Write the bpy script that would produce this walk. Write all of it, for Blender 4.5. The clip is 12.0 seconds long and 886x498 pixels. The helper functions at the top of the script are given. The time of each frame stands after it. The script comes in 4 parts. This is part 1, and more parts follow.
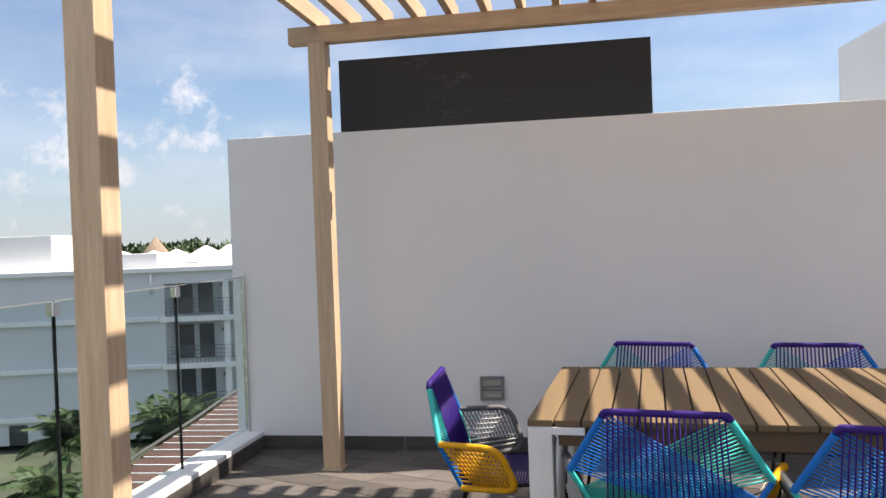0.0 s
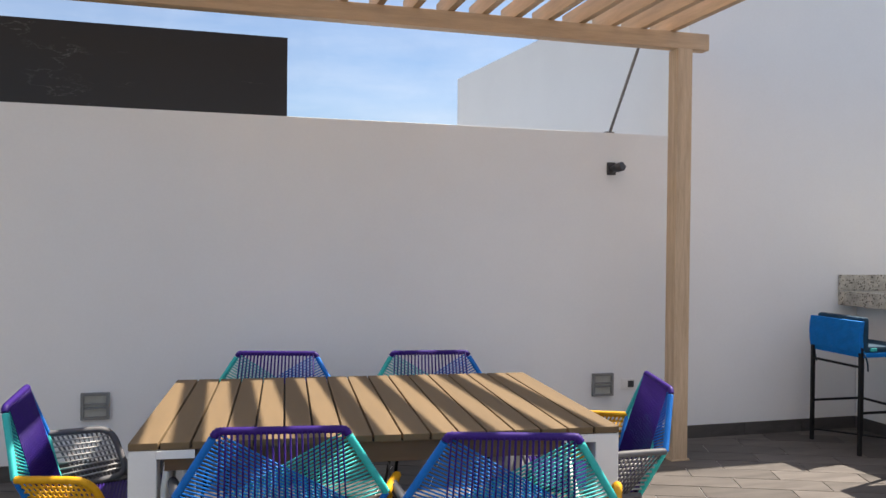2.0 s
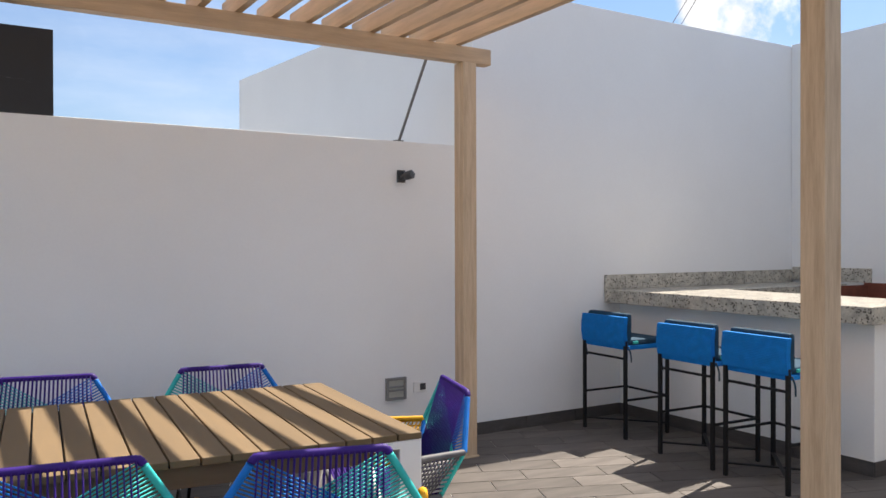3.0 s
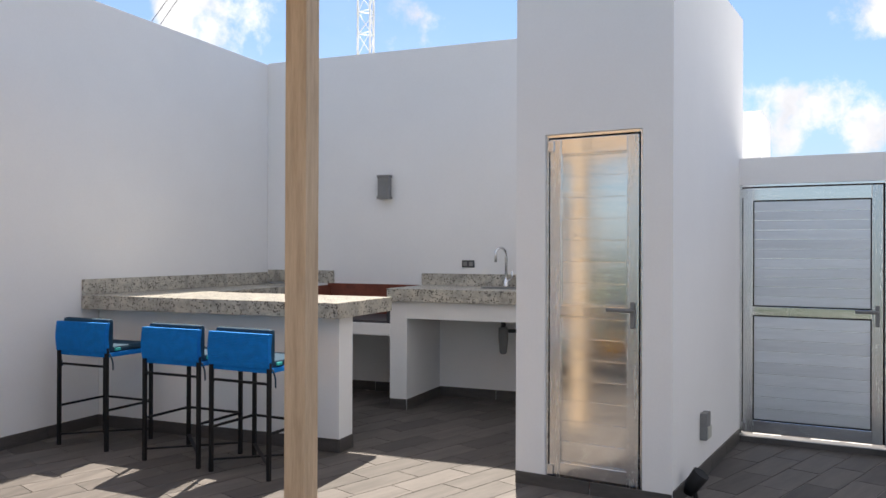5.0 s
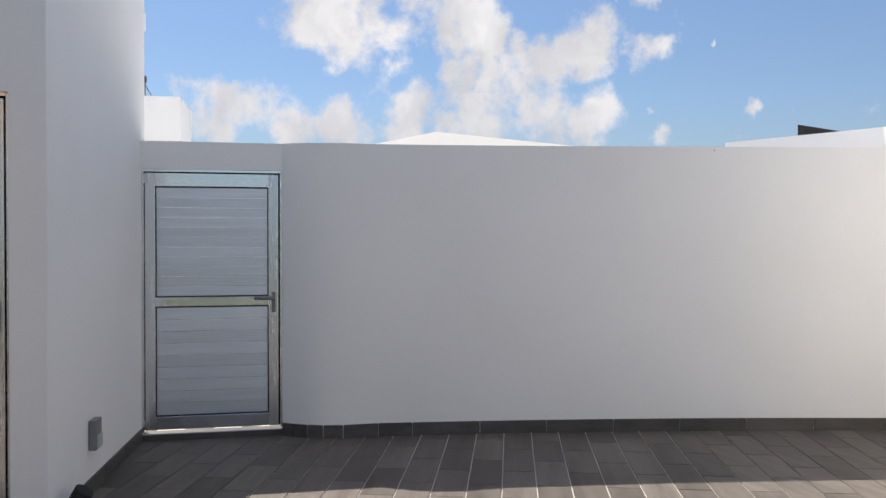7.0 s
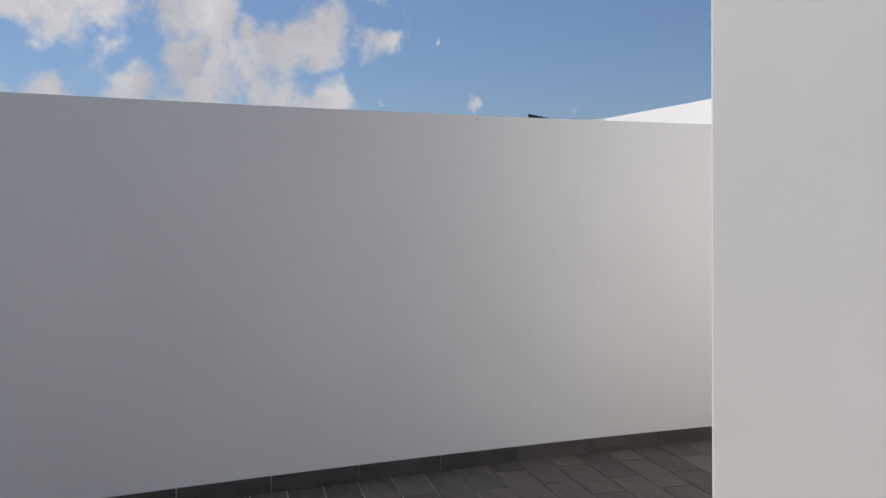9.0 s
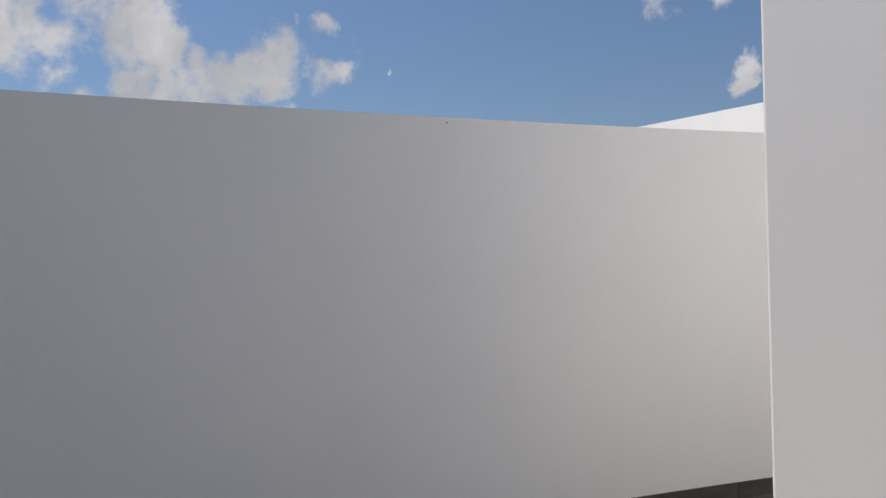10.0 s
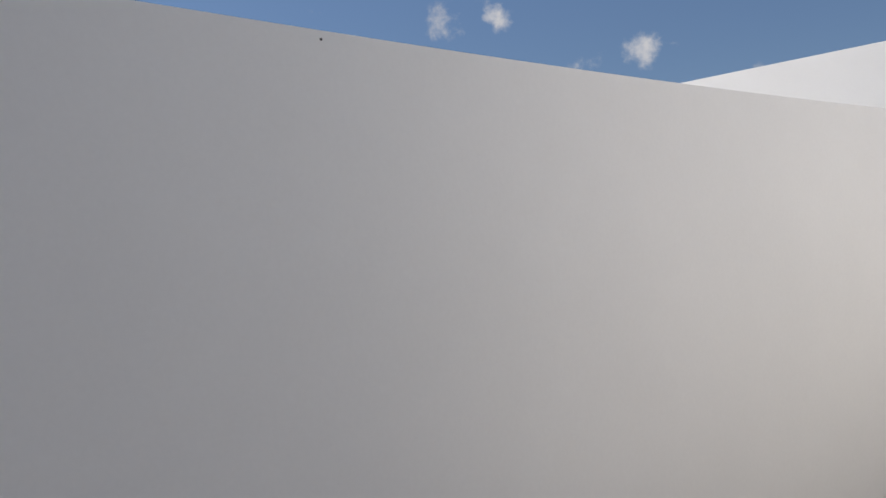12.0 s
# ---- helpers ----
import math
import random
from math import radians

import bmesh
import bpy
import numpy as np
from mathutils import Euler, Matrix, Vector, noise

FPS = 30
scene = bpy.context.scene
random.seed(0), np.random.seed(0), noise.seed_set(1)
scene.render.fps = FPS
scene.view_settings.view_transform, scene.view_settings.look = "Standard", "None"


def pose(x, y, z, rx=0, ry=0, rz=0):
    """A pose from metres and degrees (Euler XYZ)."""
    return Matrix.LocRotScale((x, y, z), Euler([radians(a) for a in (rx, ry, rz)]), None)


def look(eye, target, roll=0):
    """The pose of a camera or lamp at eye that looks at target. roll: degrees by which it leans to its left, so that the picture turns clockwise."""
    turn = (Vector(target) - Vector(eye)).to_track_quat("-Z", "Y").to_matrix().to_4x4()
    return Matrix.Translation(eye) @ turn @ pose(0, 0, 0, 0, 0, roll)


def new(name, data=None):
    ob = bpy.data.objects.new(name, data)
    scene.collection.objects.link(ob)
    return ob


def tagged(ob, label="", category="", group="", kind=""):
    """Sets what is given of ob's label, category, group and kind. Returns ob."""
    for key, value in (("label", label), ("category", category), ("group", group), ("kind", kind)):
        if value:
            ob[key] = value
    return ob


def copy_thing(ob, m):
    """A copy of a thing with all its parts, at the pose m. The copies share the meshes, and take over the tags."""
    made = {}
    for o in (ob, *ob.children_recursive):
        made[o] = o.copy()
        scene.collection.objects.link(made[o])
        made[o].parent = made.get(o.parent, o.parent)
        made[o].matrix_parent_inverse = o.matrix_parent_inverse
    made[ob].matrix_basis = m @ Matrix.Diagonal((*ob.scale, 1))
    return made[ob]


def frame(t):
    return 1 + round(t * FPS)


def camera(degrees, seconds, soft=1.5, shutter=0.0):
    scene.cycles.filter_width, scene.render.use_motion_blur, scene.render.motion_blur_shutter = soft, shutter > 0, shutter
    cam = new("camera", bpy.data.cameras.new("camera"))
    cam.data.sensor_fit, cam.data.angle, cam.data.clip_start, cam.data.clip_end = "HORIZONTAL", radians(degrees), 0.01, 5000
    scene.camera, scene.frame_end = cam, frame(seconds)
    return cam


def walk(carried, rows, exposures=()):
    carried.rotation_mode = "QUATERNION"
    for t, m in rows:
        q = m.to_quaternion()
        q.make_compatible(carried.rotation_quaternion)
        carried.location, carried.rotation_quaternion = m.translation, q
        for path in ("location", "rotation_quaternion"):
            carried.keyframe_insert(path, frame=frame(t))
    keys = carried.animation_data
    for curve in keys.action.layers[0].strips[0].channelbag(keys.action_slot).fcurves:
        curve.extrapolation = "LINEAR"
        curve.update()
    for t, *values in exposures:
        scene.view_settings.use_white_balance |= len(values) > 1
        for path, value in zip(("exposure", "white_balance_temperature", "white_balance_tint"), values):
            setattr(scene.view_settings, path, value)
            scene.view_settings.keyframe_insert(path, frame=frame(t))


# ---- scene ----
cam = camera(57.93, 12.0)


PATH = [
    (0, (0.139, -0.592, 1.530), (-0.388, 1.337, 1.505), -2.1),
    (0.5, (0.139, -0.539, 1.520), (-0.271, 1.418, 1.500), -2.2),
    (1, (0.187, -0.442, 1.507), (0.026, 1.551, 1.481), -2.0),
    (1.5, (0.183, -0.387, 1.511), (0.320, 1.608, 1.483), -0.8),
    (2, (0.170, -0.364, 1.519), (0.534, 1.603, 1.498), 0.6),
    (2.5, (0.133, -0.346, 1.543), (0.752, 1.556, 1.517), 0.4),
    (2.7, (0.117, -0.335, 1.552), (0.837, 1.530, 1.531), 0.1),
    (4.3, (-0.013, -0.294, 1.539), (1.523, 0.987, 1.547), 0.4),
    (4.5, (-0.021, -0.292, 1.536), (1.590, 0.893, 1.541), 0.5),
    (5, (-0.013, -0.306, 1.526), (1.761, 0.618, 1.530), 0.2),
    (5.5, (0.001, -0.329, 1.523), (1.904, 0.285, 1.507), 0.4),
    (6, (0.052, -0.361, 1.518), (2.026, -0.043, 1.506), -0.3),
    (6.5, (0.205, -0.438, 1.528), (2.205, -0.456, 1.540), -0.0),
    (7, (0.440, -0.514, 1.524), (2.402, -0.901, 1.502), -0.0),
    (7.5, (0.747, -0.578, 1.538), (2.604, -1.312, 1.425), -1.4),
    (7.7, (0.889, -0.629, 1.542), (2.723, -1.420, 1.432), -1.3),
    (9.5, (2.357, -1.303, 1.538), (4.059, -2.352, 1.521), -0.8),
    (10, (2.765, -1.510, 1.524), (4.435, -2.610, 1.545), -1.2),
    (10.5, (3.138, -1.730, 1.505), (4.756, -2.905, 1.525), -1.5),
    (11, (3.536, -1.928, 1.510), (5.134, -3.131, 1.538), -1.5),
    (11.5, (3.974, -2.126, 1.537), (5.423, -3.505, 1.560), -2.3),
    (12, (4.437, -2.314, 1.542), (5.776, -3.799, 1.581), -3.1),
]
EXPOSURES = [(0, 0.99, 7180, 14), (2.5, 0.98, 6990, 12), (4.5, 1.16, 6950, 12), (5.5, 0.84, 6980, 12), (6.5, 0.81, 7000, 12), (7, 0.56, 6940, 12), (7.5, 0.39, 6880, 12), (9.5, 0.0, 6770, 12), (12, -0.09, 6770, 12)]
walk(cam, [(t, look(eye, target, roll)) for t, eye, target, roll in PATH], EXPOSURES)

# ---- world, sun, light ----
KX, KY = 0.645, 0.27            # the sun's lean per metre of height
SUN_DIR = Vector((KX, KY, 1.0)).normalized()


def nodes_of(tree):
    tree.nodes.clear()

    def add(kind, **values):
        n = tree.nodes.new(kind)
        for key, value in values.items():
            n.inputs[key.replace("_", " ")].default_value = value
        return n
    return add, tree.links.new


def build_world():
    world = bpy.data.worlds.new("sky_world")
    world.use_nodes = True
    scene.world = world
    add, link = nodes_of(world.node_tree)
    out = add("ShaderNodeOutputWorld")
    sky = add("ShaderNodeTexSky")
    sky.sky_type, sky.sun_disc = "NISHITA", False
    sky.sun_elevation = math.asin(SUN_DIR.z)
    sky.sun_rotation = math.atan2(SUN_DIR.x, SUN_DIR.y)
    sky.air_density, sky.dust_density, sky.ozone_density = 0.85, 0.05, 3.0
    bg = add("ShaderNodeBackground", Strength=SKY)
    coord = add("ShaderNodeTexCoord")
    # cumulus: soft places in the sky, broken up by noise
    warp = add("ShaderNodeTexNoise", Scale=9.0, Detail=8.0, Roughness=0.6)
    link(coord.outputs["Generated"], warp.inputs["Vector"])
    scaled = add("ShaderNodeVectorMath")
    scaled.operation = "MULTIPLY_ADD"
    scaled.inputs[1].default_value = (0.10, 0.10, 0.10)
    link(warp.outputs["Color"], scaled.inputs[0])
    link(coord.outputs["Generated"], scaled.inputs[2])
    shift = add("ShaderNodeVectorMath")
    shift.operation = "SUBTRACT"
    shift.inputs[1].default_value = (0.05, 0.05, 0.05)
    link(scaled.outputs[0], shift.inputs[0])
    total = None
    for x, y, z, radius, gain in CLOUDS:
        dist = add("ShaderNodeVectorMath")
        dist.operation = "DISTANCE"
        dist.inputs[1].default_value = Vector((x, y, z)).normalized()
        link(shift.outputs[0], dist.inputs[0])
        ramp = add("ShaderNodeMapRange", From_Min=radius, From_Max=radius * 0.25, To_Min=0.0, To_Max=gain)
        link(dist.outputs["Value"], ramp.inputs["Value"])
        if total is None:
            total = ramp.outputs[0]
        else:
            top = add("ShaderNodeMath")
            top.operation = "MAXIMUM"
            link(total, top.inputs[0])
            link(ramp.outputs[0], top.inputs[1])
            total = top.outputs[0]
    # broken cloud overhead, out of sight, added to lift the fill light
    axes = add("ShaderNodeSeparateXYZ")
    link(coord.outputs["Generated"], axes.inputs[0])
    high = add("ShaderNodeMapRange", From_Min=0.36, From_Max=0.55, To_Min=0.0, To_Max=OVERHEAD_FILL)
    link(axes.outputs["Z"], high.inputs["Value"])
    top = add("ShaderNodeMath")
    top.operation = "MAXIMUM"
    link(total, top.inputs[0])
    link(high.outputs[0], top.inputs[1])
    total = top.outputs[0]
    fine = add("ShaderNodeTexNoise", Scale=15.0, Detail=9.0, Roughness=0.62)
    link(coord.outputs["Generated"], fine.inputs["Vector"])
    summed = add("ShaderNodeMath")
    summed.operation = "MULTIPLY_ADD"
    summed.inputs[1].default_value = 1.5
    link(fine.outputs["Fac"], summed.inputs[0])
    link(total, summed.inputs[2])
    cover = add("ShaderNodeMapRange", From_Min=0.99, From_Max=1.38)
    cover.interpolation_type = "SMOOTHSTEP"
    link(summed.outputs[0], cover.inputs["Value"])
    # thin high veil, thicker towards the bright side of the wall of the kitchen
    stretch = add("ShaderNodeMapping")
    stretch.inputs["Scale"].default_value = (2.0, 2.0, 9.0)
    stretch.inputs["Rotation"].default_value = (0.3, 0.1, 0.0)
    link(coord.outputs["Generated"], stretch.inputs["Vector"])
    veil = add("ShaderNodeTexNoise", Scale=1.7, Detail=6.0, Roughness=0.55)
    link(stretch.outputs[0], veil.inputs["Vector"])
    north = add("ShaderNodeVectorMath")
    north.operation = "DOT_PRODUCT"
    north.inputs[1].default_value = Vector((-0.1, 1.0, 0.05)).normalized()
    link(coord.outputs["Generated"], north.inputs[0])
    side = add("ShaderNodeMapRange", From_Min=0.2, From_Max=0.95, To_Min=0.0, To_Max=0.30)
    link(north.outputs["Value"], side.inputs["Value"])
    thin = add("ShaderNodeMapRange", From_Min=0.36, From_Max=0.68, To_Min=0.1, To_Max=1.0)
    link(veil.outputs["Fac"], thin.inputs["Value"])
    veiled = add("ShaderNodeMath")
    veiled.operation = "MULTIPLY"
    link(thin.outputs[0], veiled.inputs[0])
    link(side.outputs[0], veiled.inputs[1])
    cover2 = add("ShaderNodeMath")
    cover2.operation = "MAXIMUM"
    link(cover.outputs[0], cover2.inputs[0])
    link(veiled.outputs[0], cover2.inputs[1])
    body = add("ShaderNodeTexNoise", Scale=9.0, Detail=6.0)
    link(shift.outputs[0], body.inputs["Vector"])
    tint = add("ShaderNodeMix")
    tint.data_type = "RGBA"
    tint.inputs["A"].default_value = (CLOUD * 0.66, CLOUD * 0.70, CLOUD * 0.78, 1)
    tint.inputs["B"].default_value = (CLOUD * 0.95, CLOUD * 0.98, CLOUD * 1.04, 1)
    lit = add("ShaderNodeMapRange", From_Min=0.38, From_Max=0.58)
    link(body.outputs["Fac"], lit.inputs["Value"])
    low = add("ShaderNodeMapRange", From_Min=0.02, From_Max=0.20, To_Min=0.15, To_Max=1.0)
    link(axes.outputs["Z"], low.inputs["Value"])
    grey = add("ShaderNodeMath")
    grey.operation = "MULTIPLY"
    link(lit.outputs[0], grey.inputs[0])
    link(low.outputs[0], grey.inputs[1])
    link(grey.outputs[0], tint.inputs["Factor"])
    mix = add("ShaderNodeMix")
    mix.data_type = "RGBA"
    link(cover2.outputs[0], mix.inputs["Factor"])
    vivid = add("ShaderNodeHueSaturation", Saturation=1.03)
    link(sky.outputs[0], vivid.inputs["Color"])
    band = add("ShaderNodeMapRange", From_Min=0.0, From_Max=0.45, To_Min=0.62, To_Max=1.0)
    link(axes.outputs["Z"], band.inputs["Value"])
    link(band.outputs[0], vivid.inputs["Value"])
    haze = add("ShaderNodeMix")
    haze.data_type = "RGBA"
    haze.inputs["B"].default_value = (2.05, 2.7, 3.5, 1)
    far = add("ShaderNodeMapRange", From_Min=0.0, From_Max=0.17, To_Min=0.8, To_Max=0.0)
    link(axes.outputs["Z"], far.inputs["Value"])
    link(far.outputs[0], haze.inputs["Factor"])
    link(vivid.outputs[0], haze.inputs["A"])
    link(haze.outputs["Result"], mix.inputs["A"])
    link(tint.outputs["Result"], mix.inputs["B"])
    link(mix.outputs["Result"], bg.inputs["Color"])
    link(bg.outputs[0], out.inputs["Surface"])


SKY = 0.104
CLOUD = 6.0
OVERHEAD_FILL = 0.46
EAST_CUMULUS = [
    (0.965, -0.064, 0.253, 0.103, 0.62), (0.960, -0.131, 0.248, 0.092, 0.62), (0.943, -0.204, 0.261, 0.098, 0.62),
    (0.939, -0.249, 0.235, 0.057, 0.60), (0.973, -0.058, 0.224, 0.052, 0.58), (0.967, -0.132, 0.216, 0.057, 0.57),
    (0.948, -0.076, 0.309, 0.103, 0.62), (0.934, -0.168, 0.317, 0.114, 0.62), (0.955, -0.214, 0.203, 0.069, 0.62),
    (0.945, -0.268, 0.189, 0.081, 0.62), (0.926, -0.309, 0.218, 0.057, 0.62), (0.906, -0.358, 0.226, 0.064, 0.62),
    (0.890, -0.401, 0.217, 0.048, 0.60), (0.879, -0.422, 0.221, 0.033, 0.57), (0.958, -0.243, 0.153, 0.086, 0.62),
    (0.941, -0.303, 0.152, 0.092, 0.62), (0.926, -0.348, 0.144, 0.069, 0.60), (0.982, 0.113, 0.153, 0.052, 0.58),
    (0.987, 0.069, 0.148, 0.064, 0.62), (0.987, 0.033, 0.159, 0.057, 0.62), (0.990, -0.004, 0.139, 0.057, 0.60),
    (0.986, -0.065, 0.152, 0.055, 0.62), (0.985, -0.106, 0.139, 0.057, 0.60), (0.973, -0.161, 0.167, 0.052, 0.60),
    (0.979, -0.148, 0.139, 0.064, 0.60), (0.970, -0.203, 0.133, 0.064, 0.62),
]
SMALL_CLOUDS = [
    (0.889, -0.441, 0.126, 0.032, 0.58), (0.894, -0.420, 0.155, 0.012, 0.50), (0.833, -0.528, 0.162, 0.021, 0.50),
    (0.811, -0.564, 0.155, 0.026, 0.50), (0.849, -0.482, 0.218, 0.009, 0.60), (0.768, -0.623, 0.145, 0.028, 0.46),
    (0.841, -0.527, 0.122, 0.019, 0.52), (0.865, -0.436, 0.249, 0.023, 0.42), (0.868, -0.416, 0.272, 0.026, 0.42),
    (0.572, -0.793, 0.209, 0.026, 0.72), (0.576, -0.796, 0.187, 0.026, 0.72), (0.628, -0.724, 0.285, 0.042, 0.42),
    (0.507, -0.832, 0.225, 0.032, 0.38), (0.868, -0.416, 0.270, 0.019, 0.42), (0.881, -0.386, 0.272, 0.014, 0.50),
    (0.852, -0.474, 0.224, 0.009, 0.60), (0.589, -0.754, 0.291, 0.039, 0.50), (0.599, -0.749, 0.283, 0.023, 0.50),
    (0.444, -0.865, 0.236, 0.044, 0.40), (0.414, -0.878, 0.238, 0.030, 0.40), (0.330, -0.921, 0.207, 0.018, 0.40),
]
WEST_CLOUDS = [
    (0.711, 0.649, 0.271, 0.106, 0.52), (0.674, 0.683, 0.282, 0.071, 0.52), (0.828, 0.482, 0.286, 0.113, 0.33),
    (-0.657, 0.750, 0.075, 0.304, 0.29), (-0.541, 0.838, 0.074, 0.283, 0.29), (-0.575, 0.804, 0.152, 0.234, 0.24),
    (-0.608, 0.778, 0.154, 0.064, 0.34), (-0.558, 0.828, 0.064, 0.078, 0.36), (-0.452, 0.883, 0.126, 0.042, 0.30),
    (-0.3, -0.9, 0.3, 0.3, 0.4), (-0.9, -0.2, 0.35, 0.3, 0.4),
]
CLOUDS = EAST_CUMULUS + SMALL_CLOUDS + WEST_CLOUDS
build_world()
sun = new("sun", bpy.data.lights.new("sun", "SUN"))
sun.data.energy, sun.data.angle, sun.data.color = 5.0, radians(0.53), (1.0, 0.95, 0.87)
sun.matrix_world = look(SUN_DIR * 40, (0, 0, 0))

# ---- materials ----


def material(name, color, rough=0.6, metal=0.0, scale=6.0, vary=0.10, fine=60.0, bump=0.15, stretch=(1, 1, 1), per_piece=0.0,
             spec=0.5, depth=0.002, second=None, island=False):
    """A surface with broad stains, fine grain, a fine relief and, for pieces, a tone of its own."""
    mat = bpy.data.materials.new(name)
    mat.use_nodes = True
    add, link = nodes_of(mat.node_tree)
    out = add("ShaderNodeOutputMaterial")
    bsdf = add("ShaderNodeBsdfPrincipled", Roughness=rough, Metallic=metal)
    bsdf.inputs["Specular IOR Level"].default_value = spec
    coord = add("ShaderNodeTexCoord")
    mapping = add("ShaderNodeMapping")
    mapping.inputs["Scale"].default_value = stretch
    link(coord.outputs["Object"], mapping.inputs["Vector"])
    broad = add("ShaderNodeTexNoise", Scale=scale, Detail=5.0, Roughness=0.6)
    grain = add("ShaderNodeTexNoise", Scale=fine, Detail=4.0, Roughness=0.65)
    source = mapping.outputs[0]
    info = add("ShaderNodeObjectInfo")
    lot = info.outputs["Random"]
    if island:
        lot = add("ShaderNodeNewGeometry").outputs["Random Per Island"]
    if per_piece:
        off = add("ShaderNodeVectorMath")
        off.operation = "MULTIPLY_ADD"
        off.inputs[1].default_value = (37.0, 19.0, 53.0)
        link(lot, off.inputs[0])
        link(source, off.inputs[2])
        source = off.outputs[0]
    link(source, broad.inputs["Vector"])
    link(source, grain.inputs["Vector"])
    both = add("ShaderNodeMath")
    both.operation = "MULTIPLY_ADD"
    both.inputs[1].default_value = 0.45
    link(grain.outputs["Fac"], both.inputs[0])
    link(broad.outputs["Fac"], both.inputs[2])
    ramp = add("ShaderNodeMapRange", From_Min=0.5, From_Max=0.95, To_Min=0.0, To_Max=1.0)
    link(both.outputs[0], ramp.inputs["Value"])
    mix = add("ShaderNodeMix")
    mix.data_type = "RGBA"
    dark = second or [c * (1 - vary) for c in color]
    light = [min(1, c * (1 + vary * 0.6)) for c in color]
    mix.inputs["A"].default_value = (*dark, 1)
    mix.inputs["B"].default_value = (*light, 1)
    link(ramp.outputs[0], mix.inputs["Factor"])
    colour = mix.outputs["Result"]
    if per_piece:
        tone = add("ShaderNodeMapRange", To_Min=1 - per_piece, To_Max=1 + per_piece)
        link(lot, tone.inputs["Value"])
        scaled = add("ShaderNodeVectorMath")
        scaled.operation = "SCALE"
        link(colour, scaled.inputs[0])
        link(tone.outputs[0], scaled.inputs["Scale"])
        colour = scaled.outputs[0]
    link(colour, bsdf.inputs["Base Color"])
    wear = add("ShaderNodeMapRange", To_Min=max(0.02, rough - 0.08), To_Max=min(1, rough + 0.10))
    link(both.outputs[0], wear.inputs["Value"])
    link(wear.outputs[0], bsdf.inputs["Roughness"])
    if bump:
        relief = add("ShaderNodeBump", Strength=bump, Distance=depth)
        link(both.outputs[0], relief.inputs["Height"])
        link(relief.outputs[0], bsdf.inputs["Normal"])
    link(bsdf.outputs[0], out.inputs["Surface"])
    return mat


def granite_material():
    """Pale polished granite with grey clouds and dark and rust specks."""
    mat = bpy.data.materials.new("speckled_granite")
    mat.use_nodes = True
    add, link = nodes_of(mat.node_tree)
    out = add("ShaderNodeOutputMaterial")
    bsdf = add("ShaderNodeBsdfPrincipled", Roughness=0.28)
    coord = add("ShaderNodeTexCoord")
    clouds = add("ShaderNodeTexNoise", Scale=9.0, Detail=6.0, Roughness=0.7)
    specks = add("ShaderNodeTexVoronoi", Scale=58.0)
    spread = add("ShaderNodeTexNoise", Scale=26.0, Detail=3.0)
    for n in (clouds, specks, spread):
        link(coord.outputs["Object"], n.inputs["Vector"])
    base = add("ShaderNodeMix")
    base.data_type = "RGBA"
    base.inputs["A"].default_value = (0.30, 0.285, 0.25, 1)
    base.inputs["B"].default_value = (0.56, 0.525, 0.45, 1)
    lift = add("ShaderNodeMapRange", From_Min=0.36, From_Max=0.62)
    link(clouds.outputs["Fac"], lift.inputs["Value"])
    link(lift.outputs[0], base.inputs["Factor"])
    near = add("ShaderNodeMapRange", From_Min=0.46, From_Max=0.34)
    link(specks.outputs["Distance"], near.inputs["Value"])
    some = add("ShaderNodeMapRange", From_Min=0.46, From_Max=0.53)
    link(spread.outputs["Fac"], some.inputs["Value"])
    both = add("ShaderNodeMath")
    both.operation = "MULTIPLY"
    link(near.outputs[0], both.inputs[0])
    link(some.outputs[0], both.inputs[1])
    mix = add("ShaderNodeMix")
    mix.data_type = "RGBA"
    link(both.outputs[0], mix.inputs["Factor"])
    link(base.outputs["Result"], mix.inputs["A"])
    mix.inputs["B"].default_value = (0.055, 0.045, 0.035, 1)
    link(mix.outputs["Result"], bsdf.inputs["Base Color"])
    link(bsdf.outputs[0], out.inputs["Surface"])
    return mat


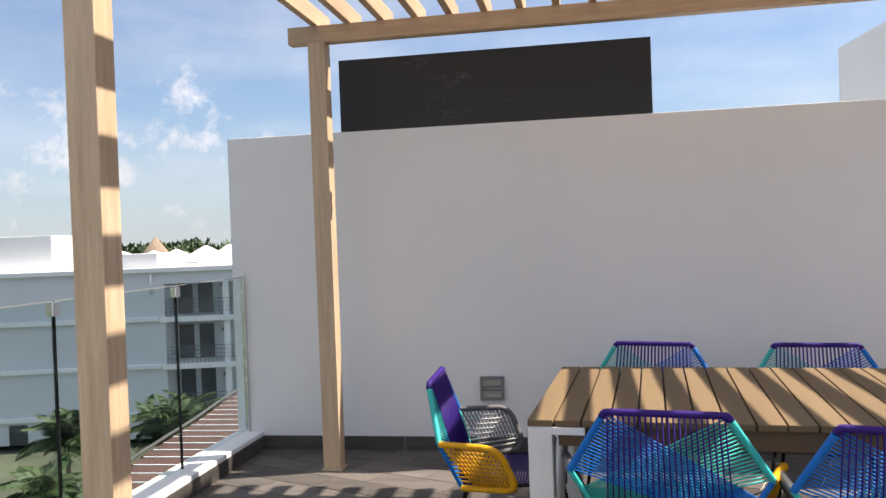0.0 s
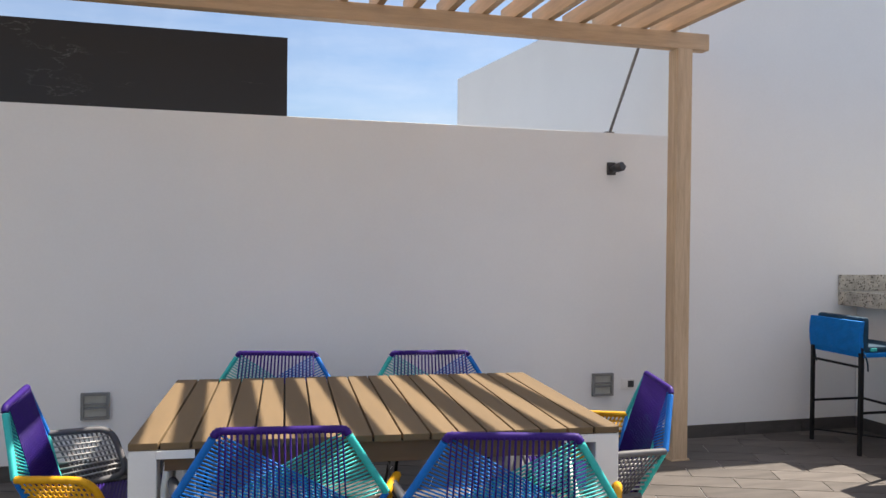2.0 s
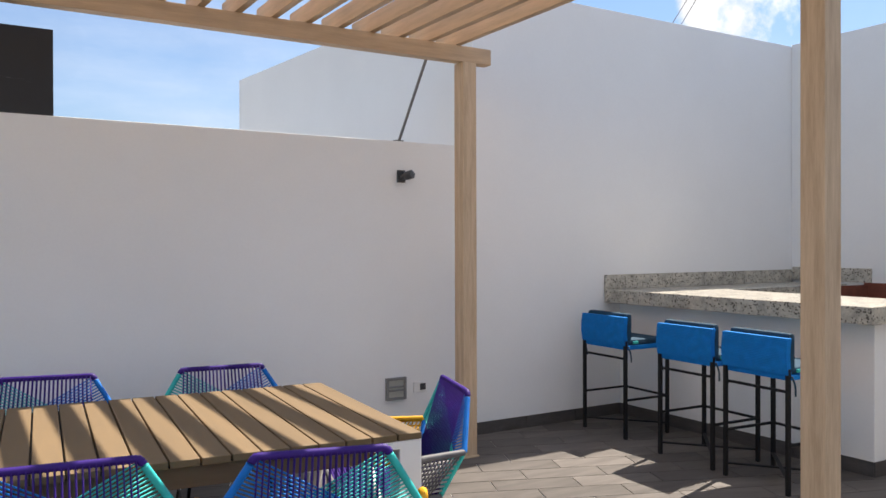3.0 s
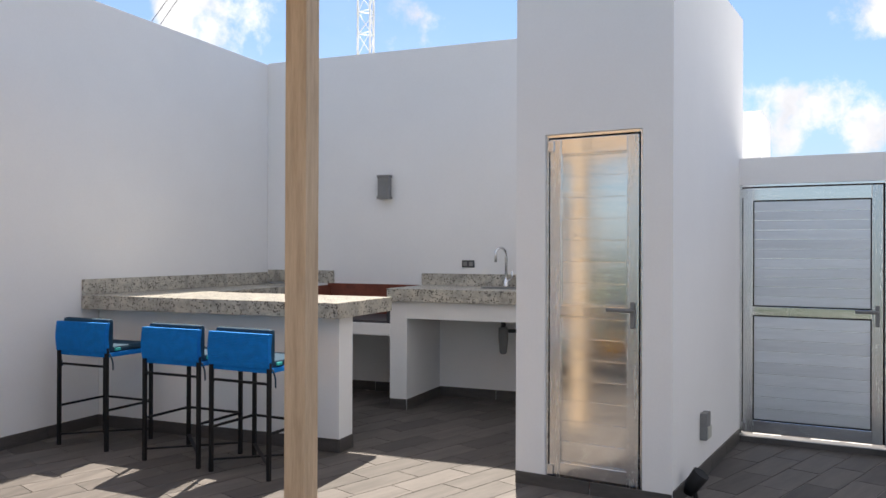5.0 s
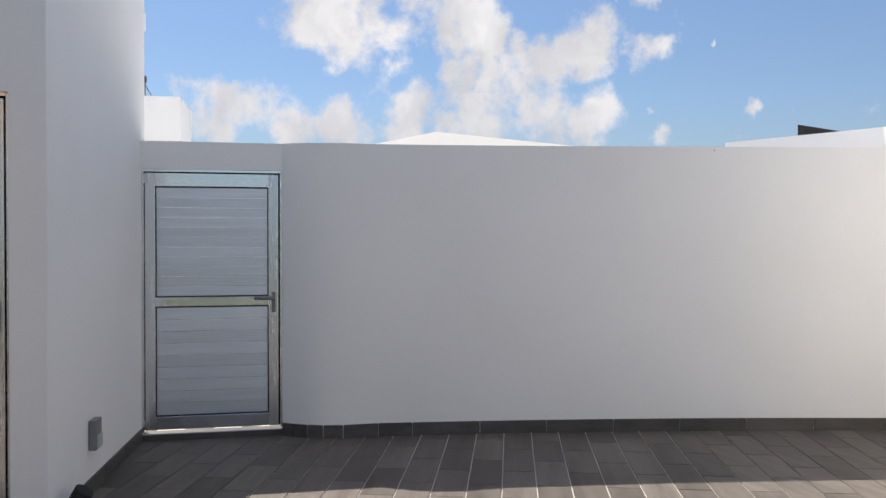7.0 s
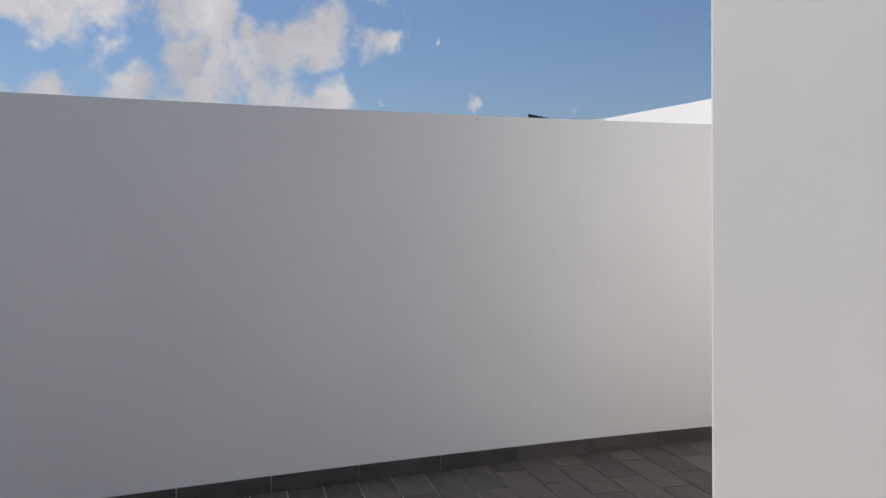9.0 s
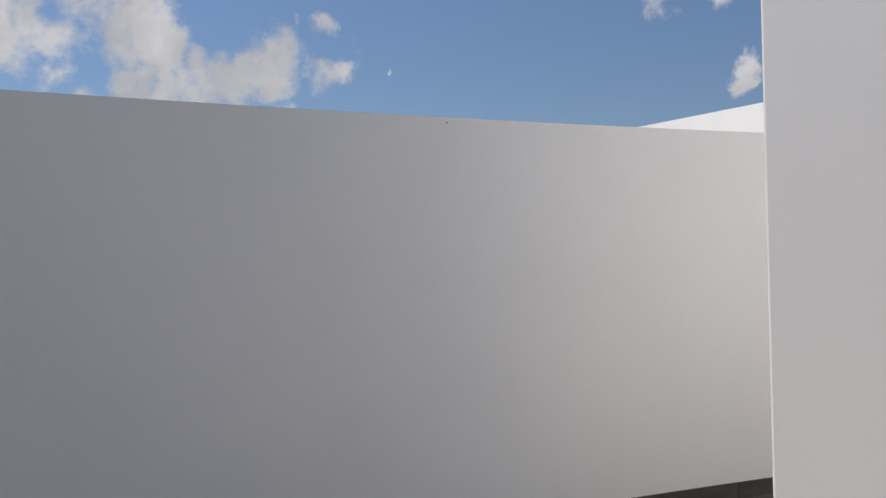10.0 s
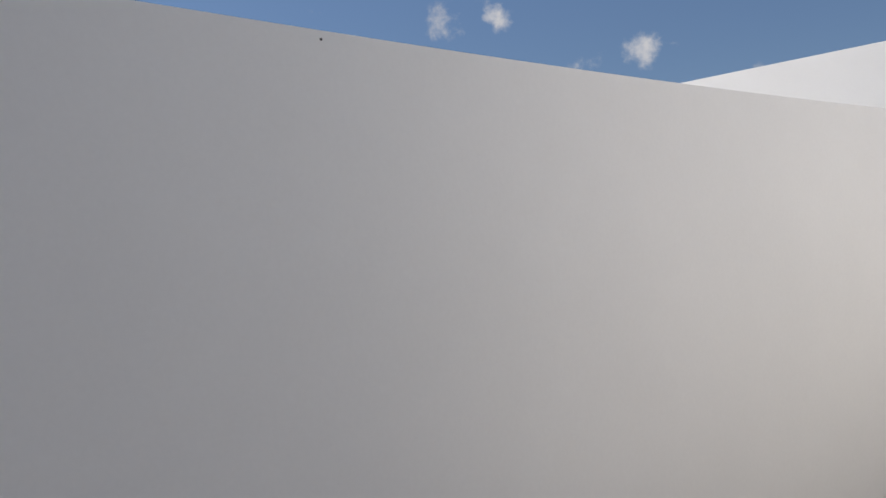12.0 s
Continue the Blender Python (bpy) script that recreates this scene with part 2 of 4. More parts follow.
def marble_material():
    """Black marble with a few faint pale veins."""
    mat = bpy.data.materials.new("black_marble_panel")
    mat.use_nodes = True
    add, link = nodes_of(mat.node_tree)
    out = add("ShaderNodeOutputMaterial")
    bsdf = add("ShaderNodeBsdfPrincipled", Roughness=0.45)
    coord = add("ShaderNodeTexCoord")
    turned = add("ShaderNodeMapping")
    turned.inputs["Rotation"].default_value = (0, radians(32), 0)
    turned.inputs["Scale"].default_value = (1.0, 1.0, 3.2)
    link(coord.outputs["Object"], turned.inputs["Vector"])
    flow = add("ShaderNodeTexNoise", Scale=1.6, Detail=8.0, Roughness=0.62)
    link(turned.outputs[0], flow.inputs["Vector"])
    off = add("ShaderNodeMath")
    off.operation = "SUBTRACT"
    off.inputs[1].default_value = 0.5
    link(flow.outputs["Fac"], off.inputs[0])
    size = add("ShaderNodeMath")
    size.operation = "ABSOLUTE"
    link(off.outputs[0], size.inputs[0])
    line = add("ShaderNodeMapRange", From_Min=0.007, From_Max=0.001)
    link(size.outputs[0], line.inputs["Value"])
    patch = add("ShaderNodeTexNoise", Scale=2.4, Detail=2.0)
    link(coord.outputs["Object"], patch.inputs["Vector"])
    some = add("ShaderNodeMapRange", From_Min=0.55, From_Max=0.68, To_Max=0.5)
    link(patch.outputs["Fac"], some.inputs["Value"])
    amount = add("ShaderNodeMath")
    amount.operation = "MULTIPLY"
    link(line.outputs[0], amount.inputs[0])
    link(some.outputs[0], amount.inputs[1])
    mix = add("ShaderNodeMix")
    mix.data_type = "RGBA"
    mix.inputs["A"].default_value = (0.0105, 0.010, 0.0115, 1)
    mix.inputs["B"].default_value = (0.16, 0.16, 0.17, 1)
    link(amount.outputs[0], mix.inputs["Factor"])
    link(mix.outputs["Result"], bsdf.inputs["Base Color"])
    link(bsdf.outputs[0], out.inputs["Surface"])
    return mat


def brushed_material(name, color, rough, scale):
    """Anodised aluminium, drawn along its length."""
    mat = material(name, color, rough, 1.0, 5.0, 0.08, 40.0, 0.0, scale, 0.06)
    return mat


def glass_material(name, tint):
    mat = bpy.data.materials.new(name)
    mat.use_nodes = True
    add, link = nodes_of(mat.node_tree)
    out = add("ShaderNodeOutputMaterial")
    clear = add("ShaderNodeBsdfTransparent")
    clear.inputs["Color"].default_value = (*tint, 1)
    gloss = add("ShaderNodeBsdfGlossy", Roughness=0.02)
    mix = add("ShaderNodeMixShader", Fac=0.03)
    link(clear.outputs[0], mix.inputs[1])
    link(gloss.outputs[0], mix.inputs[2])
    link(mix.outputs[0], out.inputs["Surface"])
    return mat


PAINT = material("white_wall_paint", (0.80, 0.80, 0.80), 0.85, 0, 0.9, 0.035, 55, 0.35, per_piece=0, depth=0.0015, spec=0.25)
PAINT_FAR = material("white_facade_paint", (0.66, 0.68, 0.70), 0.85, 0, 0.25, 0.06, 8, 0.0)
ROOF_WHITE = material("white_roof_coating", (0.84, 0.84, 0.84), 0.8, 0, 0.4, 0.05, 8, 0.0)
TILE = material("wood_look_tile", (0.120, 0.107, 0.098), 0.5, 0, 2.6, 0.38, 22, 0.25, (0.55, 4.0, 1), 0.24, spec=0.22)
TILE_FAR = material("wood_look_tile_far", (0.120, 0.107, 0.098), 0.5, 0, 2.6, 0.38, 22, 0.25, (0.55, 4.0, 1), 0.24, spec=0.22, island=True)
TILE_BASE = material("dark_baseboard_tile", (0.080, 0.073, 0.069), 0.42, 0, 3.0, 0.35, 22, 0.25, (1, 1, 4), 0.14)
GROUT = material("pale_grout", (0.68, 0.66, 0.63), 0.9, 0, 12, 0.2, 90, 0.3)
WOOD = material("honey_pine", (0.57, 0.43, 0.295), 0.62, 0, 3.0, 0.20, 18, 0.35, (9, 9, 0.7), 0.06, second=(0.43, 0.31, 0.20))
# beams and slats: the same pine with their shade darkened into the colour
WOOD_U = material("shaded_pine_along", (0.53, 0.375, 0.245), 0.62, 0, 3.0, 0.20, 18, 0.35, (0.7, 9, 9), 0.06, second=(0.43, 0.31, 0.20))
WOOD_V = material("shaded_pine_across", (0.53, 0.375, 0.245), 0.62, 0, 3.0, 0.20, 18, 0.35, (9, 0.7, 9), 0.06, second=(0.43, 0.31, 0.20))
TEAK = material("brown_composite_board", (0.165, 0.108, 0.052), 0.7, 0, 3.0, 0.12, 40, 0.3, (8, 0.8, 8), 0.07)
TEAK_EDGE = material("brown_board_edge", (0.14, 0.08, 0.04), 0.6, 0, 3.0, 0.2, 40, 0.3, (0.8, 8, 8))
WHITE_METAL = material("white_powder_coat", (0.78, 0.78, 0.77), 0.42, 0, 4, 0.04, 80, 0.05)
BLACK_METAL = material("black_powder_coat", (0.010, 0.010, 0.011), 0.5, 0, 6, 0.2, 80, 0.1, spec=0.25)
BLACK_PANEL = marble_material()
DARK_PLASTIC = material("dark_plastic", (0.05, 0.05, 0.055), 0.45, 0, 6, 0.2, 60, 0.1)
GREY_METAL = material("grey_painted_metal", (0.20, 0.20, 0.20), 0.5, 0, 6, 0.15, 60, 0.1)
LAMP_FACE = material("ribbed_glass_face", (0.42, 0.42, 0.38), 0.35, 0, 8, 0.15, 50, 0.15)
CHROME = material("chrome", (0.75, 0.76, 0.78), 0.08, 1.0, 4, 0.05, 60, 0.0)
ALU = brushed_material("aluminium_profile", (0.72, 0.72, 0.72), 0.20, (6, 6, 0.5))
ALU_SLAT = brushed_material("aluminium_slat", (0.80, 0.80, 0.79), 0.085, (6, 0.5, 6))
ALU_SATIN = brushed_material("satin_aluminium_slat", (0.72, 0.74, 0.77), 0.42, (6, 0.5, 6))
GRANITE = granite_material()
RUST = material("red_brown_firebrick", (0.20, 0.055, 0.032), 0.8, 0, 7, 0.35, 40, 0.4)
GLASS = glass_material("railing_glass", (0.90, 0.95, 0.94))
WINDOW = material("dark_window_glass", (0.05, 0.06, 0.07), 0.15, 0, 2, 0.2, 9, 0.0)
CORD = {}
for key, rgb in {"purple": (0.032, 0.007, 0.165), "blue": (0.002, 0.175, 0.60), "turquoise": (0.03, 0.50, 0.48),
                 "yellow": (0.72, 0.36, 0.012), "grey": (0.13, 0.13, 0.14), "pale": (0.42, 0.42, 0.42)}.items():
    CORD[key] = material(key + "_pvc_cord", rgb, 0.5, 0, 20, 0.15, 90, 0.2, spec=0.28)
CUSHION = material("dark_teal_cushion", (0.006, 0.045, 0.085), 0.85, 0, 14, 0.25, 160, 0.5)
BLUE_ROPE = material("blue_wrapped_cord", (0.001, 0.19, 0.58), 0.7, 0, 16, 0.2, 120, 0.4, spec=0.15)
LEAF = material("palm_leaf", (0.045, 0.085, 0.028), 0.6, 0, 3, 0.4, 20, 0.2)
LEAF_LIGHT = material("shrub_leaf", (0.115, 0.17, 0.05), 0.6, 0, 3, 0.4, 20, 0.2)
BARK = material("palm_bark", (0.16, 0.13, 0.10), 0.9, 0, 6, 0.3, 30, 0.5)
GRASS = material("lawn_and_scrub", (0.075, 0.085, 0.055), 0.9, 0, 0.25, 0.5, 3, 0.0)
# white roof coating, its colour dimmed so the sunlit pavilion stays below white
ROOF_GREY = material("dimmed_roof_coating", (0.46, 0.47, 0.48), 0.85, 0, 0.4, 0.08, 8, 0.0)
THATCH = material("dry_palm_thatch", (0.26, 0.20, 0.15), 0.95, 0, 2, 0.3, 12, 0.3)
DECK_DARK = material("dark_stained_slats", (0.085, 0.04, 0.03), 0.7, 0, 3, 0.3, 30, 0.3)
TERRA = material("terracotta_sill", (0.28, 0.13, 0.09), 0.8, 0, 8, 0.25, 50, 0.2)

# ---- builders ----


def bm_box(bm, x0, x1, y0, y1, z0, z1, bevel=0.0, m=None):
    made = bmesh.ops.create_cube(bm, size=1.0)["verts"]
    for v in made:
        v.co = Vector(((x0 + x1) / 2 + v.co.x * (x1 - x0), (y0 + y1) / 2 + v.co.y * (y1 - y0), (z0 + z1) / 2 + v.co.z * (z1 - z0)))
    if bevel:
        edges = list({e for v in made for e in v.link_edges})
        made = list({v for f in bmesh.ops.bevel(bm, geom=edges, offset=bevel, segments=2, affect="EDGES", profile=0.6)["faces"] for v in f.verts})
    if m is not None:
        bmesh.ops.transform(bm, matrix=m, verts=made)
    return bm


def box_mesh(*args, **kw):
    return bm_box(bmesh.new(), *args, **kw)


def bm_tube(bm, points, radius, sides=8, closed=False, radii=None):
    """A round bar along a line of points."""
    pts = [Vector(p) for p in points]
    rings = []
    for i, p in enumerate(pts):
        a = pts[i - 1] if (i or closed) else p
        b = pts[(i + 1) % len(pts)] if (i < len(pts) - 1 or closed) else p
        q = (b - a).to_track_quat("Z", "X")
        r = radii[i] if radii else radius
        rings.append([bm.verts.new(p + q @ Vector((r * math.cos(k * math.tau / sides), r * math.sin(k * math.tau / sides), 0))) for k in range(sides)])
    count = len(rings) if closed else len(rings) - 1
    for i in range(count):
        r0, r1 = rings[i], rings[(i + 1) % len(rings)]
        for k in range(sides):
            f = bm.faces.new((r0[k], r0[(k + 1) % sides], r1[(k + 1) % sides], r1[k]))
            f.smooth = True
    if not closed:
        bm.faces.new(rings[0][::-1])
        bm.faces.new(rings[-1])
    return bm


def tube_mesh(points, radius, sides=8, closed=False):
    return bm_tube(bmesh.new(), points, radius, sides, closed)


def mesh_of(name, bm):
    bmesh.ops.recalc_face_normals(bm, faces=bm.faces)
    me = bpy.data.meshes.new(name)
    bm.to_mesh(me)
    bm.free()
    return me


def part(name, bm, mat, parent, label=""):
    me = bm if isinstance(bm, bpy.types.Mesh) else mesh_of(name, bm)
    if not me.materials:
        me.materials.append(mat)
    ob = new(name, me)
    ob.parent = parent
    return tagged(ob, label)


def thing(name, label, category, m=None, group="", kind=""):
    ob = new(name)
    ob.empty_display_size = 0.1
    ob.matrix_world = m or Matrix()
    return tagged(ob, label, category, group, kind)


def solid(name, bm, mat, label, category, m=None, kind="", group=""):
    me = mesh_of(name, bm)
    me.materials.append(mat)
    ob = new(name, me)
    ob.matrix_world = m or Matrix()
    return tagged(ob, label, category, group, kind)


def structure(name, bm, mat, label, category, m=None):
    return solid(name, bm, mat, label, category, m, "structure")


def bend(points, radius=0.05, steps=5):
    """Rounds the inner corners of a line of points."""
    pts = [Vector(p) for p in points]
    out = [pts[0]]
    for a, b, c in zip(pts, pts[1:], pts[2:]):
        r = min(radius, (a - b).length * 0.45, (c - b).length * 0.45)
        p, q = b + (a - b).normalized() * r, b + (c - b).normalized() * r
        for i in range(steps + 1):
            t = i / steps
            out.append(p.lerp(b, t).lerp(b.lerp(q, t), t))
    out.append(pts[-1])
    return out


def along(points, t):
    """The point at the share t of a line of points."""
    pts = [Vector(p) for p in points]
    total = sum((b - a).length for a, b in zip(pts, pts[1:]))
    left = t * total
    for a, b in zip(pts, pts[1:]):
        d = (b - a).length
        if left <= d + 1e-9:
            return a.lerp(b, left / d if d else 0)
        left -= d
    return pts[-1]


MA = pose(-2.149, 4.378, 0, 0, 0, 5.24)       # the dining side: u along its wall, v towards it
WALL_V = 0.53
UW = 9.50                                     # u of the wall behind the sink
XD = 6.805                                    # the wall of the wide door

# ---- structure ----
LOW, TALL = 2.343, 3.67
wall_dining = structure("wall_1", box_mesh(-0.81, 5.38, WALL_V, WALL_V + 0.16, -0.3, LOW, bevel=0.006), PAINT, "low white rendered terrace wall behind the dining table", "wall", MA)
structure("wall_2", box_mesh(5.38, UW + 0.16, WALL_V + 0.002, WALL_V + 0.17, -0.3, TALL, bevel=0.006), PAINT, "tall white rendered wall behind the outdoor bar", "wall", MA)
# the tall wall's return beyond the low one
a, b = MA @ Vector((5.38, WALL_V + 0.172, 0)), Vector((2.28, 10.1, 0))
run = (b - a)
structure("wall_3", box_mesh(0, run.length, -0.16, 0, -0.3, TALL, bevel=0.006), PAINT, "white rendered side wall of the taller block", "wall",
          Matrix.Translation(a) @ Matrix.Rotation(math.atan2(run.y, run.x), 4, "Z"))
structure("wall_4", box_mesh(UW, UW + 0.16, -4.2, WALL_V, -0.3, TALL + 0.015, bevel=0.006), PAINT, "tall white rendered wall above the sink counter", "wall", MA)


def prism(bm, foot, z0, z1):
    """An upright solid on the corners of its footprint."""
    lo = [bm.verts.new((px, py, z0)) for px, py in foot]
    hi = [bm.verts.new((px, py, z1)) for px, py in foot]
    bm.faces.new(lo[::-1])
    bm.faces.new(hi)
    for i in range(len(foot)):
        k = (i + 1) % len(foot)
        bm.faces.new((lo[i], lo[k], hi[k], hi[i]))
    return bm


# the wall of the wide door, with its opening; past the door it bends gently inwards
DOOR2 = (-0.492, 0.552, 2.064)
KINK = [(XD, DOOR2[0], 2.275), (6.745, -0.58, 2.274), (6.69, -0.68, 2.272), (6.650, -0.80, 2.27), (6.628, -0.95, 2.27)]
KINK += [(6.866 + 0.144 * y - 0.016 * (y + 3) ** 2, y, 2.269) for y in [-1.223 - 0.265 * i for i in range(30)]]
bm = bmesh.new()


def strip(line_a, line_b, smooth):
    """A band of faces between two lines of points."""
    va, vb = [bm.verts.new(p) for p in line_a], [bm.verts.new(p) for p in line_b]
    for i in range(len(va) - 1):
        bm.faces.new((va[i], va[i + 1], vb[i + 1], vb[i])).smooth = smooth


inner = [(px, py, -0.3) for px, py, pz in KINK], [(px, py, pz) for px, py, pz in KINK]
outer = [(px + 0.2, py, -0.3) for px, py, pz in KINK], [(px + 0.2, py, pz) for px, py, pz in KINK]
strip(inner[0], inner[1], True)
strip(inner[1], outer[1], False)
strip(outer[1], outer[0], True)
strip([inner[0][0], inner[1][0]], [outer[0][0], outer[1][0]], False)
bm_box(bm, XD, XD + 0.16, DOOR2[0], DOOR2[1], DOOR2[2], 2.275)
bm_box(bm, XD, XD + 0.16, DOOR2[1], 0.75, -0.3, 2.275)
structure("wall_5", bm, PAINT, "white rendered terrace wall with a doorway", "wall")
structure("door_threshold", box_mesh(XD + 0.004, XD + 0.15, DOOR2[0] + 0.001, DOOR2[1] - 0.001, 0, 0.045, bevel=0.003), TILE_BASE, "dark tiled threshold under the wide door", "threshold")
structure("dark_spot", tube_mesh([(6.293, -3.876, 2.241), (6.32, -3.876, 2.241)], 0.0045, 6), DARK_PLASTIC, "small dark hole near the top of the wall", "hole")
# the closet block with the narrow door's opening
BX, BY0, BTOP = 4.835, 0.678, 3.43
D1 = (0.184, 0.826, 0.055, 2.276)


def side_y(px):
    """The closet block's side wall, a little askew."""
    return BY0 - 0.0615 * (px - BX)


MC = Matrix.Translation((BX, BY0, 0)) @ Matrix.Rotation(math.atan(-0.0615), 4, "Z")    # the block's own frame
BW, BD = 1.03, 2.02
bm = bmesh.new()
bm_box(bm, 0, 0.12, 0, D1[0], 0, BTOP)
bm_box(bm, 0, 0.12, D1[1], BW, 0, BTOP)
bm_box(bm, 0, 0.12, D1[0], D1[1], D1[3], BTOP)
bm_box(bm, 0, 0.12, D1[0], D1[1], 0, D1[2] - 0.02)
bm_box(bm, 0.12, BD + 0.1, 0, 0.12, 0, BTOP)
bm_box(bm, 0.12, 2.85, BW - 0.12, BW, 0, BTOP)
bm_box(bm, 0.12, 2.70, 0.12, BW - 0.12, BTOP - 0.15, BTOP - 0.01)
structure("wall_6", bm, PAINT, "white rendered closet block with a narrow doorway", "wall", MC)
# the stair block at the passage
SX, SY = 4.437, -3.928
structure("wall_7", box_mesh(-4.2, SX, -8.6, SY, 0, 3.6, bevel=0.012), PAINT, "white rendered block at the corner of the passage", "wall")
structure("wall_8", box_mesh(SX, 5.2, -9.0, -8.6, 0, 2.25), PAINT, "white wall at the end of the passage", "wall")

# the white kerb under the glass railing, and the slab
structure("kerb", box_mesh(-0.83, -0.605, -12.0, WALL_V, -0.3, 0.13, bevel=0.012), PAINT, "white kerb along the terrace edge", "kerb", MA)
structure("floor", box_mesh(-0.825, UW + 0.12, -14.5, WALL_V + 0.1, -0.30, -0.006), GROUT, "pale grout bed of the tiled terrace floor", "floor", MA)

# ---- pergola ----


def pergola():
    top = thing("pergola", "honey-coloured pine pergola over the dining table", "pergola", MA)
    posts = [(0.045, -0.022), (4.934, -0.022), (0.085, -2.665), (4.970, -2.815)]
    w = 0.118
    for u, v in posts:
        post = part("post", box_mesh(u, u + w, v, v + w, 0, 2.872, bevel=0.006), WOOD, top)
        part("base_plate", box_mesh(u - 0.012, u + w + 0.012, v - 0.012, v + w + 0.012, 0, 0.012, bevel=0.003), WOOD, post)
    part("beam", box_mesh(-0.095, 5.19, -0.012, 0.078, 2.872, 2.987, bevel=0.005), WOOD_U, top)
    bm = box_mesh(-0.095, 5.19, -2.73, -2.64, 2.872, 2.987, bevel=0.005)
    bmesh.ops.rotate(bm, verts=bm.verts, cent=(2.5, -2.685, 0), matrix=Matrix.Rotation(math.atan2(-0.150, 4.86), 3, "Z"))
    part("beam", bm, WOOD_U, top)
    slat = mesh_of("slat", box_mesh(-0.024, 0.024, -3.08, 0.28, 2.9885, 3.107, bevel=0.004))
    for i in range(22):
        ob = part("slat", slat, WOOD_V, top)
        ob.location = (0.09 + i * 0.2295, 0, 0)
    return top


pergola()
rod = thing("brace_rod", "dark steel rod tying the pergola to the wall top", "rod", MA)
part("rod", tube_mesh([(4.716, WALL_V + 0.02, LOW), (4.687, 0.07, 2.89)], 0.011, 8), GREY_METAL, rod)
part("foot_plate", box_mesh(4.68, 4.75, WALL_V + 0.005, WALL_V + 0.075, LOW, LOW + 0.01, bevel=0.002), GREY_METAL, rod)

# ---- dining wall fittings ----
panel = solid("black_panel", box_mesh(0.086, 2.318, WALL_V + 0.004, WALL_V + 0.042, LOW + 0.001, 2.869, bevel=0.002), BLACK_PANEL, "long black marbled panel standing on the low wall", "panel", MA)


def wall_light(u, z, group):
    top = thing("wall_light", "square grey recessed step light with louvres", "wall light", MA @ Matrix.Translation((u, WALL_V, z)), group)
    bm = bmesh.new()
    for x0, x1, z0, z1 in ((-0.085, -0.066, -0.085, 0.085), (0.066, 0.085, -0.085, 0.085), (-0.066, 0.066, 0.066, 0.085), (-0.066, 0.066, -0.085, -0.066)):
        bm_box(bm, x0, x1, -0.028, 0.0, z0, z1, bevel=0.002)
    part("frame", bm, GREY_METAL, top)
    part("lens", box_mesh(-0.066, 0.066, -0.012, 0.0, -0.066, 0.066), LAMP_FACE, top, "cream ribbed lens")
    for z in (-0.012, 0.014):
        part("louvre", box_mesh(-0.066, 0.066, -0.03, -0.012, z - 0.006, z + 0.006, bevel=0.002), GREY_METAL, top)
    return top


wall_light(1.139, 0.45, "lights on the dining wall")
wall_light(4.668, 0.45, "lights on the dining wall")
outlet = thing("wall_outlet", "white outlet plate with a dark socket", "outlet", MA @ Matrix.Translation((4.885, WALL_V, 0.445)))
part("plate", box_mesh(-0.058, 0.058, -0.009, 0, -0.04, 0.04, bevel=0.003), WHITE_METAL, outlet)
part("socket", box_mesh(-0.005, 0.045, -0.013, -0.009, -0.025, 0.025, bevel=0.002), DARK_PLASTIC, outlet)
flood = thing("floodlight", "small dark wall floodlight on a bracket", "floodlight", MA @ Matrix.Translation((4.735, WALL_V, 2.075)))
part("back_plate", box_mesh(-0.05, 0.02, -0.015, 0, -0.05, 0.045, bevel=0.004), DARK_PLASTIC, flood)
part("arm", tube_mesh([(0.0, -0.01, 0.0), (0.03, -0.06, 0.015), (0.06, -0.09, 0.01)], 0.009, 8), DARK_PLASTIC, flood)
bm = bmesh.new()
bm_tube(bm, [(-0.02, -0.03, -0.01), (0.0, -0.085, 0.0), (0.02, -0.12, 0.008)], 0.03, 14, radii=[0.022, 0.034, 0.034])
part("lamp_head", bm, DARK_PLASTIC, flood)

# ---- glass railing ----
rail = thing("glass_railing", "frameless glass railing on the white kerb", "railing", MA)
RAIL_U = -0.72
joints = [0.50, -0.50, -1.675, -2.85, -4.03, -5.2, -6.4, -7.6, -8.8]
for v1, v0 in zip(joints, joints[1:]):
    pane = part("pane", box_mesh(RAIL_U - 0.005, RAIL_U + 0.005, v0 + 0.006, v1 - 0.006, 0.15, 1.295), GLASS, rail)
    pane.visible_shadow = False
    part("top_edge", box_mesh(RAIL_U - 0.0052, RAIL_U + 0.0052, v0 + 0.006, v1 - 0.006, 1.2952, 1.300), GREY_METAL, rail)
for v in joints[1:]:
    part("seal", box_mesh(RAIL_U - 0.008, RAIL_U + 0.008, v - 0.0055, v + 0.0055, 0.14, 1.25, bevel=0.002), BLACK_METAL, rail)
    part("clamp", box_mesh(RAIL_U - 0.02, RAIL_U + 0.02, v - 0.028, v + 0.028, 1.225, 1.29, bevel=0.004), CHROME, rail)
part("end_channel", box_mesh(RAIL_U - 0.012, RAIL_U + 0.012, 0.495, 0.529, 0.14, 1.31, bevel=0.002), ALU, rail)

# ---- dining table ----
MT = MA @ Matrix.Translation((2.585, -1.15, 0)) @ Matrix.Rotation(radians(-4.6), 4, "Z")
TL, TW = 1.955, 1.385


